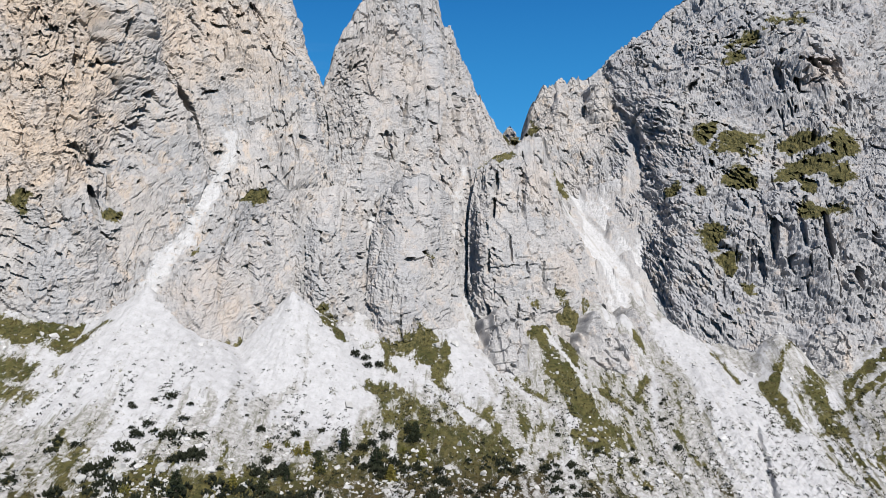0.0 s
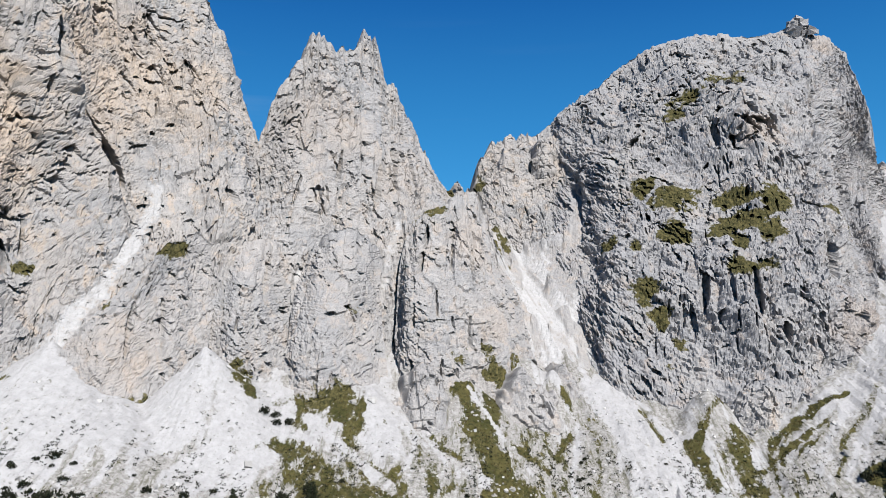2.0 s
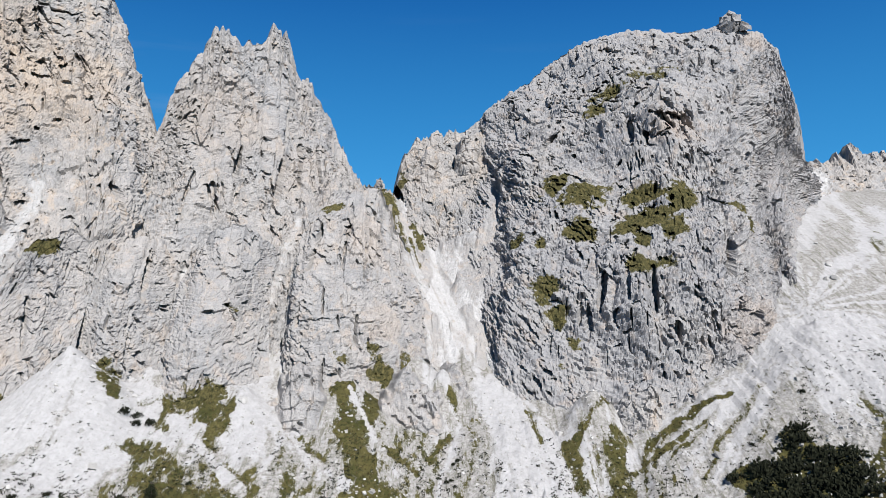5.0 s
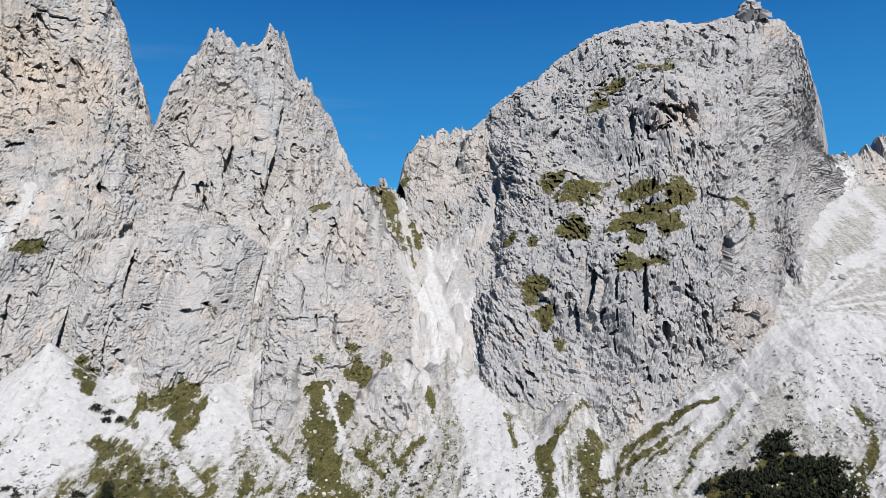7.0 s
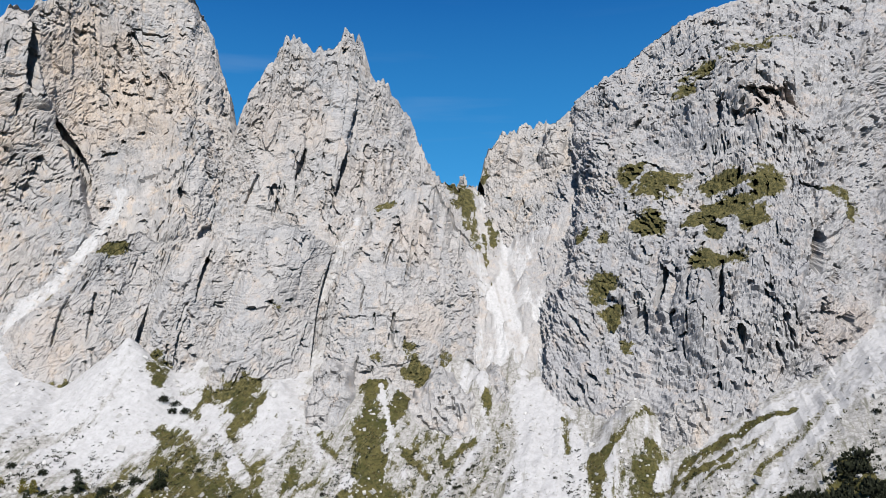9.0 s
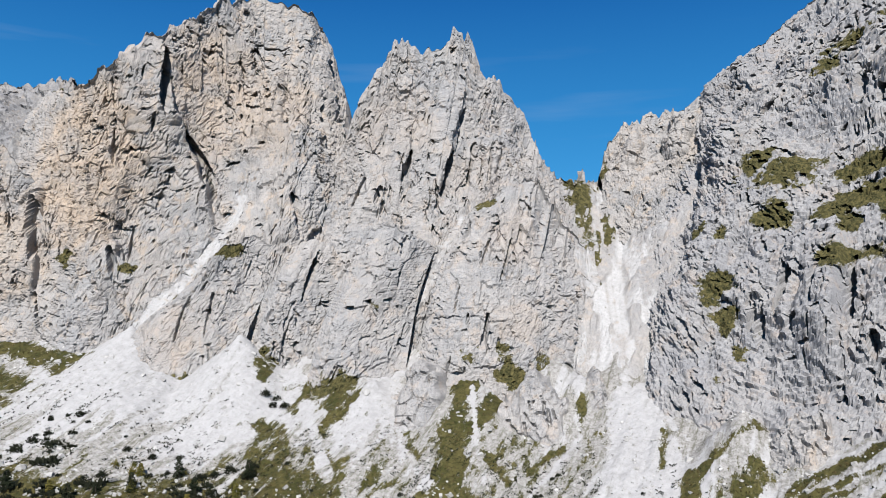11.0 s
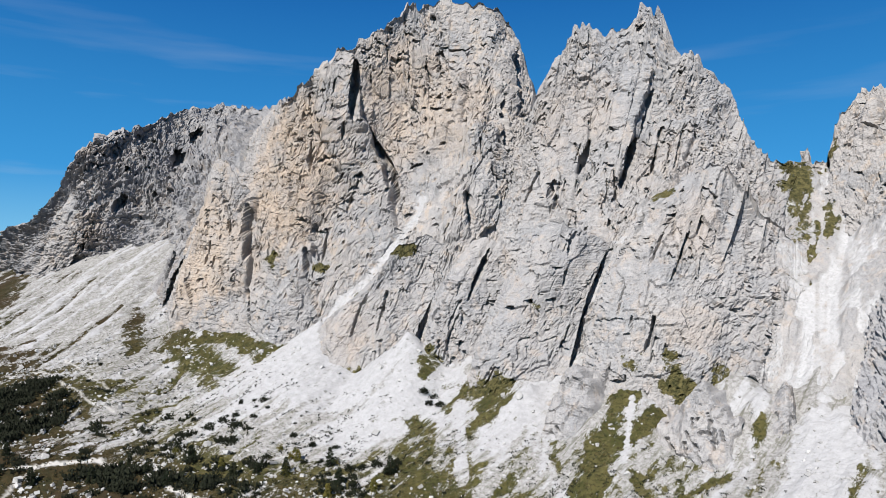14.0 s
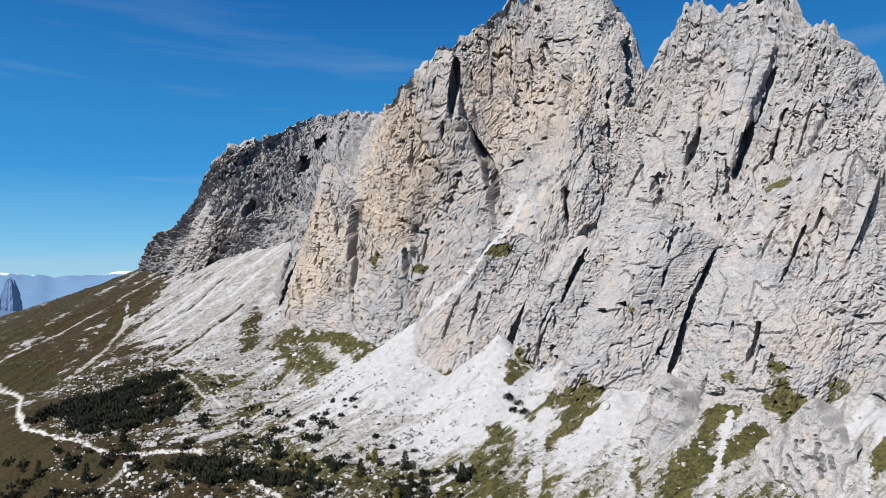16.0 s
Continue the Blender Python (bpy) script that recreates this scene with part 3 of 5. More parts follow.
def rock_relief(S, H, P, seed, rough=1.0, bed=1.0, pillar=1.0, rib=0.8, knob=0.0, lay=0.0):
    """Relief of a dolomite wall in metres: ribs, broken planes at four sizes with joints between them, beds with lips, runnels and grain."""
    x, y, z = P[..., 0], P[..., 1], P[..., 2]
    o = S * 0
    w1 = 2.6 * vnoise(S / 12, H / 13, o, seed + 1) + 0.5 * vnoise(S / 3.1, H / 4.6, o, seed + 13)
    w2 = 3.0 * vnoise(S / 10, H / 12, o + 5, seed + 2) + 0.5 * vnoise(S / 3.3, H / 3.2, o, seed + 14)
    d = 2.2 * pillar * vnoise((S + w1) / 21, H / (60 - 42 * lay), o, seed + 3) + 0.8 * vnoise((S + w1) / (9 + 6 * lay), (H + w2) / (26 - 20 * lay), o, seed + 15)
    d = d + rib * (1 - 2.2 * np.abs(vnoise((S + 0.12 * H + 1.5 * w1) / (13 + 8 * lay), H / (90 - 78 * lay), o, seed + 30)) - 0.5 + 0.5 * vnoise((S + w1) / 6, (H + 2 * w2) / (14 - 10 * lay), o, seed + 31))
    hard = sstep(-0.35, 0.35, vnoise(S / 26, H / 22, o, seed + 16))
    shear = 0.10 * H
    wide, tall = 1 + 0.5 * lay, 1 - 0.55 * lay
    h, g = facets(S + shear + 0.35 * w1, H + 0.35 * w2, 9 * wide, 15 * tall, seed + 4, 1.3 * pillar, 0.13)
    d = d + h
    h, g = facets(S - 0.5 * shear + 0.25 * w1, H + 0.08 * S + 0.25 * w2, 4.2 * wide, 6.4 * tall, seed + 5, 0.75, 0.18)
    d = d + rough * (0.6 + 0.6 * hard) * h - 0.8 * rough * (1 - sstep(0.03, 0.08, g)) * sstep(0.15, 0.5, vnoise(S / 11, H / 12, o, seed + 20))
    h, g = facets(S + 0.3 * shear + 0.2 * w1, H + 0.15 * w2, 1.9 * wide, 3.0 * tall, seed + 6, 0.55, 0.36)
    d = d + rough * (0.5 + 0.6 * hard) * h - 0.5 * rough * (1 - sstep(0.06, 0.16, g)) * sstep(0.2, 0.6, vnoise(S / 6, H / 7, o, seed + 21))
    h, g = facets(S + 0.1 * w1, H + 0.1 * w2, 0.95, 1.1, seed + 19, 0.36, 0.44)
    d = d + rough * (0.5 + 0.7 * hard) * h - 0.25 * rough * (1 - sstep(0.1, 0.3, g)) * sstep(0.2, 0.5, vnoise(S / 3, H / 2.5, o, seed + 22))
    # beds: each leans out upwards to a lip, then steps back
    zz = z + 1.6 * vnoise(x / 18, y / 18, z / 18, seed + 7) + 0.25 * w1
    for thick, out, key in ((4.6, 0.6, 8), (1.9, 0.46, 9), (0.95, 0.26, 10)):
        q = zz / thick + 0.35 * vnoise(S / 7, o, zz / 11, seed + key)
        lip = q - np.floor(q)
        d = d + bed * out * (lip - 0.5) * sstep(-0.15, 0.45, vnoise(S / 9, zz / (2.2 * thick), o, seed + key + 40))
    d = d + 0.12 * rough * vnoise((S + 0.4 * w1) / 0.8, H / (6 - 5 * lay), o, seed + 11)
    if knob:
        f, g, c = cells2((S + 0.4 * w1) / 2.4, (H + 0.4 * w2) / 1.9, seed + 70)
        d = d + knob * (0.8 * np.sqrt(np.clip(1 - f * f, 0, 1)) + 0.5 * (c - 0.5) - 0.5) * (0.5 + 0.7 * hard)
    d = d + 0.09 * rough * fbm(x / 1.6, y / 1.6, z / 1.6, 3, 0.6, seed + 12)
    return d


def break_up(D, C, S1, H1, seed, amount=1.0, rough=1.0, joints=1.0, lay=0.0):
    """Cut a wall by joints, pockets (into C) and ledges (onto D), one by one, in its own plane."""
    rng = np.random.default_rng(seed)
    width, height = S1[-1] - S1[0], H1[-1] - H1[0]
    area = width * height * amount

    def window(s0, h0, reach):
        i0, i1 = np.searchsorted(S1, (s0 - reach, s0 + reach))
        j0, j1 = np.searchsorted(H1, (h0 - reach, h0 + reach))
        return slice(i0, i1), slice(j0, j1), S1[i0:i1, None] - s0, H1[None, j0:j1] - h0

    for _ in range(int(joints * area / 60)):
        s0, h0 = S1[0] + rng.random() * width, H1[0] + rng.random() * height
        calm = math.sin(s0 / 17 + seed) * math.sin(h0 / 23 + 2 * seed) + 0.6 * math.sin(s0 / 7 + 3 * seed) * math.sin(h0 / 9 + seed)
        if rng.random() > 0.62 + 0.55 * calm:
            continue
        kind = rng.random() * (1 - 0.45 * lay) + 0.45 * lay
        ang = radians(rng.normal(94, 7) if kind < 0.55 else rng.normal(76, 7) if kind < 0.7 else rng.normal(3, 7))
        big = rng.random() < 0.035
        half, w, deep = rng.lognormal(0.5, 0.6), rng.uniform(0.26, 0.46), rng.uniform(1.4, 3.4) * (0.4 + 0.6 * rough)
        if big and kind < 0.75:
            half, w, deep = half * 2.0, w * 2.0, deep * 1.5
        if kind > 0.75:
            deep, half = deep * 0.6, half * 0.7
        ii, jj, u, v = window(s0, h0, half + 2.5)
        if u.size == 0 or v.size == 0:
            continue
        along, off = u * math.cos(ang) + v * math.sin(ang), -u * math.sin(ang) + v * math.cos(ang)
        k = rng.uniform(0.1, 0.45)
        zig = k * (np.abs(((along / rng.uniform(1.6, 4.0) + rng.random()) % 2) - 1) - 0.5)
        off = off + zig
        inside = np.clip((half - np.abs(along)) / (0.35 * half), 0, 1)
        C[ii, jj] -= deep * (1 - sstep(0.45 * w, w, np.abs(off))) * inside ** 0.5
        D[ii, jj] += rng.uniform(-0.5, 0.5) * rough * (off > 0) * np.exp(-np.abs(off) / 1.2) * inside
    for _ in range(int(joints * area / 11)):
        s0, h0 = S1[0] + rng.random() * width, H1[0] + rng.random() * height
        calm = math.sin(s0 / 13 + seed) * math.sin(h0 / 11 + 2 * seed) + 0.6 * math.sin(s0 / 5 + 3 * seed) * math.sin(h0 / 4 + seed)
        if rng.random() > 0.5 + 0.6 * calm:
            continue
        a, b, deep = rng.uniform(0.3, 1.0), rng.uniform(0.26, 0.6), rng.uniform(0.9, 2.6) * (0.4 + 0.6 * rough)
        if rng.random() < 0.45 * (1 - 0.8 * lay):
            a, b = 0.7 * b, 1.5 * a
        if rng.random() < 0.16:
            a, b, deep = a * 2.1, b * 1.7, deep * 1.8
        ii, jj, u, v = window(s0, h0, 2.2 * max(a, b))
        if u.size == 0 or v.size == 0:
            continue
        k, q = rng.uniform(-0.5, 0.5), rng.uniform(-0.4, 0.4)
        r = np.maximum(np.abs(u + k * v) / a, np.abs(v + q * u) / b) + 0.25 * (u / a) * (v / b)
        C[ii, jj] -= deep * (1 - sstep(0.75, 1.05, r)) * np.clip(0.75 + 0.4 * v / b, 0.3, 1.2)
    for _ in range(int(area / 130)):
        s0, h0 = S1[0] + rng.random() * width, H1[0] + rng.random() * height
        half, t, out = rng.uniform(1.5, 6), rng.uniform(0.5, 1.4), rng.uniform(0.3, 0.9) * rough
        ii, jj, u, v = window(s0, h0, half + 1)
        if u.size == 0 or v.size == 0:
            continue
        v = v + rng.uniform(-0.25, 0.25) * u
        D[ii, jj] += out * (v > 0) * np.exp(-np.maximum(v, 0) / t) * np.clip((half - np.abs(u)) / (0.3 * half), 0, 1)
    return D, C


def crack_dist(P, N, a, b):
    """Distance from a line drawn on the wall, seen square to the wall."""
    a, b = np.array(a, float), np.array(b, float)
    ab = b - a
    k = np.clip(((P - a) @ ab) / (ab @ ab), 0, 1)
    q = P - (a + k[..., None] * ab)
    n = (q * N).sum(-1)
    r = np.sqrt(np.maximum((q * q).sum(-1) - n * n, 0))
    return np.where(np.abs(n) < 14, r, 99.0), k


def rock_mass(name, stations, material, seed, label, category, step=0.42, jag=1.4, spires=(), cracks=(), ramps=(), turf=(), ochre=(),
              rough=1.0, bed=1.0, pillar=1.0, back=28.0, rib=0.8, joints=1.0, bulges=(), ease=6.0, knob=0.0, lay=0.0, swells=(), fan=False, parent=None):
    """A rock mass lofted over stations of foot, waist and crest, with its back side, then cut by cracks and roughened.
    spires: x, y, reach, height on the crest; cracks: ends, half width, depth; ramps: line, half width; turf, ochre: centre, reach, strength;
    bulges: the eastern edge of a standing-out pillar from top to foot, its width, how far it stands out;
    swells: centre, reach, how far the wall swells out or sinks in. With a parent the mass is a part of it."""
    rows = np.array(stations, float).reshape(len(stations), 3, 3)
    n = len(rows)
    du = np.linspace(0, n - 1, 400)
    C = smooth_rows(rows, du)
    seg = np.linalg.norm(np.diff(C, axis=0), axis=-1).mean(1)
    arc = np.concatenate([[0], np.cumsum(seg)])
    nu = int(arc[-1] / step) + 1
    S1 = np.linspace(0, arc[-1], nu)
    C = smooth_rows(rows, np.interp(S1, arc, du))
    lo, mid, top = C[:, 0], C[:, 1], C[:, 2]
    up = np.linalg.norm(mid - lo, axis=-1).mean() + np.linalg.norm(top - mid, axis=-1).mean()
    nv = int(up / step)
    # crest line: broken blocks and spires
    f, g, c = cells2(S1 / 4.5, S1 * 0 + 0.5, seed + 40)
    top = top.copy()
    top[:, 2] += jag * (1.6 * (c - 0.4) + 0.8 * vnoise(S1 / 1.7, S1 * 0, S1 * 0, seed + 41))
    for sx, sy, reach, high in spires:
        r = np.hypot(top[:, 0] - sx, top[:, 1] - sy) / reach
        top[:, 2] += high * np.clip(1.7 * (1 - r), 0, 1) * (0.8 + 0.2 * vnoise(S1 / 1.1, S1 * 0, S1 * 0, seed + 42))
    strike = np.gradient(top, axis=0)
    strike[:, 2] = 0
    strike /= np.linalg.norm(strike, axis=-1, keepdims=True) + 1e-9
    k = 41
    strike = np.stack([np.convolve(np.pad(strike[:, j], k, mode="edge"), np.ones(2 * k + 1) / (2 * k + 1), "valid") for j in range(3)], -1)
    inward = np.stack([-strike[:, 1], strike[:, 0], strike[:, 2] * 0], -1)
    inward = 0.3 * inward + 0.7 * inward.mean(0)
    inward /= np.linalg.norm(inward, axis=-1, keepdims=True)
    v = np.linspace(0, 1, nv)
    vb = np.linspace(0, 1, 14)[1:]
    m = 0.46
    V = v[None, :, None]
    lo3, mid3, top3 = lo[:, None], mid[:, None], top[:, None]
    a = V / m
    b = (V - m) / (1 - m)
    t1, t2 = (mid3 - lo3) / m, (top3 - mid3) / (1 - m)
    tm = 0.5 * (t1 + t2)
    def hermite(q):
        return 2 * q**3 - 3 * q**2 + 1, q**3 - 2 * q**2 + q, -2 * q**3 + 3 * q**2, q**3 - q**2

    A, B = hermite(a), hermite(b)
    lowp = A[0] * lo3 + A[1] * t1 * m + A[2] * mid3 + A[3] * tm * m
    upp = B[0] * mid3 + B[1] * tm * (1 - m) + B[2] * top3 + B[3] * t2 * (1 - m)
    P = np.where(V < m, lowp, upp)
    Q = top[:, None] + inward[:, None] * (back * vb[None, :, None]) + np.array([0, 0, -1.0]) * (70 * vb[None, :, None] ** 1.6)
    P = np.concatenate([P, Q], 1)
    H = np.concatenate([v * up, up + vb * back], 0)[None, :] + 0 * S1[:, None]
    S = S1[:, None] + 0 * H
    dU, dV = np.gradient(P, axis=0), np.gradient(P, axis=1)
    N = np.cross(dU, dV)
    N /= np.linalg.norm(N, axis=-1, keepdims=True) + 1e-9
    flat = -np.stack([inward[:, 0], inward[:, 1], inward[:, 2]], -1)[:, None]
    N = np.where((N * flat).sum(-1, keepdims=True).mean() < 0, -N, N)
    for _ in range(6):
        N = 0.5 * N + 0.25 * (np.roll(N, 1, 0) + np.roll(N, -1, 0))
    run = np.concatenate([np.zeros((1, P.shape[1])), np.cumsum(np.linalg.norm(np.diff(P, axis=0), axis=-1), 0)], 0)
    run = run - run[nu // 2][None] + 500
    lift = np.concatenate([np.zeros((nu, 1)), np.cumsum(np.linalg.norm(np.diff(P, axis=1), axis=-1), 1)], 1)
    D = rock_relief(run if fan else S + 500, lift, P, seed, rough, bed, pillar, rib, knob, lay)
    for cx, cy, cz, rx, rz, out in swells:
        e = np.hypot(np.hypot(P[..., 0] - cx, P[..., 1] - cy) / rx, (P[..., 2] - cz) / rz)
        D = D + out * np.exp(-e * e)
    for b0, b1, w, out in bulges:
        b0, b1 = np.array(b0, float), np.array(b1, float)
        q = P - b0
        ab = b1 - b0
        kk = (q @ ab) / (ab @ ab)
        level = np.array([0.9, 0.44, 0.0])
        off = (q - kk[..., None] * ab) @ level + 0.9 * vnoise(lift / 4, run / 9, run * 0, seed + 60)
        near = np.linalg.norm(q - np.clip(kk, 0, 1)[..., None] * ab, axis=-1) < 1.6 * w
        shape = np.clip((off + w) / (0.75 * w), 0, 1) * (1 - sstep(-0.5, 0.9, off)) * sstep(-0.16, 0.14, kk) * (1 - sstep(0.85, 1.25, kk))
        D = D + out * np.sqrt(np.clip(shape, 0, 1)) * near
    C = D * 0
    D, C = break_up(D, C, S1, H[0], seed + 90, 1.0 / max(1.0, step / 0.47), rough, joints, lay)
    D = D * sstep(0, ease, np.minimum(S, S1[-1] - S) + 2)
    D = D * (1 - 0.55 * sstep(up - 9, up, H))
    rub, tur, och = P[..., 0] * 0, P[..., 0] * 0, P[..., 0] * 0
    wob = 1.6 * fbm(P[..., 0] / 5, P[..., 1] / 5, P[..., 2] / 5, 3, 0.6, seed + 50)
    for c0, c1, w, deep in cracks:
        r, kk = crack_dist(P, N, c0, c1)
        r = np.abs(r + 0.3 * wob * min(1, w))
        ww = w * (0.3 + 0.7 * np.sqrt(np.clip(np.sin(np.pi * np.clip(kk, 0.02, 0.98)), 0, 1)))
        C = C - (1.7 * deep if deep >= 4.5 else 1.2 * deep) * (1 - sstep(0.72 * ww, ww, r))
    for line, w, deep, loose in ramps:
        r = np.min([crack_dist(P, N, line[i], line[i + 1])[0] for i in range(len(line) - 1)], axis=0)
        cut = 1 - sstep(0.5 * w, 1.2 * w, r + 0.5 * wob)
        D = D * (1 - 0.6 * cut) - deep * cut
        C = C * (1 - 0.7 * cut)
        rub = np.maximum(rub, loose * (1 - sstep(0.0, 2.4 * w, r + 0.9 * wob)))
    for cx, cy, cz, rx, rz, s in turf:
        e = np.hypot(np.hypot(P[..., 0] - cx, P[..., 1] - cy) / rx, (P[..., 2] - cz) / rz) / 1.6 + 0.24 * wob
        q = s * (1 - sstep(0.3, 1.25, e))
        tur = np.maximum(tur, q)
        D = D * (1 - 0.4 * q)
    for cx, cy, cz, rx, rz, s in ochre:
        e = np.hypot(np.hypot(P[..., 0] - cx, P[..., 1] - cy) / rx, (P[..., 2] - cz) / rz) + 0.12 * wob
        och = np.maximum(och, s * (1 - sstep(0.55, 1.15, e)))
    # cuts go in and upwards, so that their roofs overhang
    inner = N * np.array([1.0, 1.0, 0.3])
    inner /= np.linalg.norm(inner, axis=-1, keepdims=True) + 1e-9
    inner = inner - np.array([0, 0, 0.5])
    C = C * sstep(0, ease, np.minimum(S, S1[-1] - S)) * (1 - sstep(up - 5, up, H))
    P = P + N * D[..., None] + inner * C[..., None]
    me = grid_mesh(name, P, (("rubble", rub), ("turf", tur), ("ochre", och)))
    me.materials.append(material)
    if parent:
        return part(name, me, material, parent, label)
    return tagged(new(name, me), label, category)


def west_massif():
    rows = (
        (-176, 162, 36, -172, 188, 85, -168, 222, 142),
        (-150, 169, 28, -136, 192, 84, -137, 209, 137),
        (-120, 182, 26, -122, 200, 75, -112, 209, 143),
        (-100, 187, 21, -106, 208, 80, -104, 222, 156),
        (-84, 196, 26, -88, 234, 95, -96, 250, 179),
        (-66, 202, 18, -74, 246, 100, -92, 267, 187),
        (-54, 210, 18, -62, 249, 106, -75, 285, 186),
        (-48, 216, 20, -54, 253, 112, -72, 297, 173),
        (-44, 222, 26, -49, 259, 112, -66, 302, 149),
        (-40, 228, 26, -46, 268, 106, -56, 289, 134),
        (-36, 238, 26, -42, 272, 104, -46, 277, 111),
    )
    return rock_mass(
        "rock_massif", rows, M_ROCK, 11, "tall cream and grey dolomite massif with ochre walls and chimneys", "mountain",
        spires=((-94, 253, 5, 4), (-103, 222, 4, 3), (-72, 299, 5, 4)),
        cracks=(
            ((-104, 230, 154), (-101, 226, 126), 2.4, 7.0),
        ) + (
            ((-73, 297, 166), (-62, 284, 140), 2.2, 5.0), ((-60, 276, 138), (-48, 266, 112), 1.6, 4.5),
        ) + (
            ((-133, 196, 91), (-128, 192, 68), 1.8, 6.0), ((-102, 204, 73), (-97, 204, 58), 1.5, 5.0), ((-96, 232, 124), (-89, 241, 104), 1.8, 5.5), ((-90, 241, 106), (-84, 240, 90), 1.8, 5.5),
        ) + (
            ((-51, 248, 93), (-47, 245, 80), 1.3, 4.5), ((-196, 181, 88), (-183, 179, 70), 2.6, 6.0), ((-184, 168, 68), (-180, 170, 58), 2.4, 5.0),
        ) + (
            ((-124, 190, 58), (-118, 186, 44), 0.8, 2.5), ((-112, 214, 124), (-108, 210, 104), 0.9, 2.5),
        ),
        bulges=(
            ((-132, 196, 94), (-127, 192, 60), 13, 4.5), ((-101, 204, 74), (-97, 203, 56), 9, 3.5), ((-103, 230, 154), (-98, 228, 128), 15, 5.5),
            ((-98, 229, 128), (-84, 240, 88), 14, 5.8), ((-50, 247, 96), (-47, 245, 78), 9, 2.5), ((-192, 180, 90), (-181, 177, 62), 10, 4.0),
            ((-74, 296, 168), (-58, 282, 138), 12, 3.5), ((-162, 196, 108), (-158, 180, 70), 12, 3.5), ((-70, 262, 150), (-66, 258, 124), 12, 2.5),
        ),
        ramps=((((-73, 244, 92), (-73, 239, 84), (-75, 228, 72), (-79, 214, 58), (-83, 208, 50), (-85, 200, 42)), 3.0, 0.5, 0.64),),
        ochre=((-118, 206, 105, 26, 42, 1.0), (-90, 245, 140, 22, 36, 0.75), (-150, 195, 70, 30, 34, 0.7), (-70, 262, 125, 16, 40, 0.6)),
        turf=((-120, 200, 68, 3, 3, 0.9),), jag=1.6, rough=0.8, rib=1.0, bed=0.9, joints=1.1, step=0.45,
        swells=((-54, 256, 122, 9, 16, 4.0), (-86, 262, 146, 9, 10, -4.0), (-92, 219, 76, 9, 9, 3.0), (-148, 180, 76, 9, 14, 4.0)))


def central_tower():
    rows = (
        (-47, 214, 16, -50, 256, 88, -49, 279, 107),
        (-36, 218, 15, -43, 259, 88, -42, 277, 130),
        (-26, 224, 16, -31, 259, 88, -33, 279, 146),
        (-12, 229, 18, -18, 264, 88, -26, 288, 156),
        (0, 235, 20, -5, 270, 84, -8, 305, 160),
        (12, 243, 18, 7, 277, 84, 3, 322, 147),
        (28, 256, 20, 21, 285, 88, 11, 337, 138),
        (42, 272, 34, 33, 301, 83, 21, 335, 116),
        (45, 287, 54, 37, 313, 88, 27, 342, 107),
        (46, 305, 68, 40, 328, 94, 34, 356, 106),
        (44, 330, 86, 41, 346, 99, 38, 368, 108),
    )
    return rock_mass(
        "rock_tower", rows, M_ROCK_GREY, 23, "pale grey dolomite tower with a twin-pointed summit", "mountain",
        spires=((-26, 288, 8, 9), (-6, 308, 10.5, 13), (4, 323, 4.5, 6), (-17, 296, 2.0, 3), (34, 356, 1.8, 6)),
        cracks=(
            ((-1, 301, 134), (-2, 290, 112), 1.4, 4.6), ((-2, 289, 112), (-1, 279, 92), 1.7, 5.0), ((5, 300, 124), (7, 286, 100), 1.1, 4.0), ((-15, 279, 112), (-15, 272, 100), 1.5, 4.4),
            ((-22, 267, 96), (-22, 264, 88), 1.5, 3.0), ((-45, 268, 106), (-43, 259, 88), 1.6, 5.0),
        ) + (
            ((-33, 281, 138), (-36, 272, 120), 0.7, 2.5), ((12, 300, 116), (15, 289, 100), 0.8, 3.0), ((-28, 266, 100), (-30, 260, 88), 0.7, 2.5), ((30, 304, 94), (31, 300, 82), 1.6, 4.0),
        ),
        bulges=(((-3, 300, 138), (-3, 280, 96), 12, 3.0), ((-16, 282, 124), (-15, 268, 92), 10, 2.0), ((14, 303, 122), (18, 284, 92), 10, 2.5)),
        ramps=((((8, 280, 84), (3, 263, 61), (1, 246, 45), (1, 233, 30)), 2.2, 0.4, 0.5), (((-40, 246, 70), (-47, 232, 58), (-47, 220, 44)), 1.6, 1.0, 0.5), (((-24, 246, 66), (-27, 236, 54), (-30, 225, 36)), 1.8, 1.0, 0.55)),
        turf=((33, 343, 104, 4, 6, 1.0), (39, 330, 96, 4, 6, 0.9), (20, 280, 86, 3, 3, 0.8), (25, 284, 89, 3, 3, 0.8)),
        ochre=((-20, 275, 125, 18, 22, 0.5), (10, 285, 105, 14, 18, 0.5)), jag=1.2, rough=0.85, rib=1.0, bed=0.9, joints=1.2)


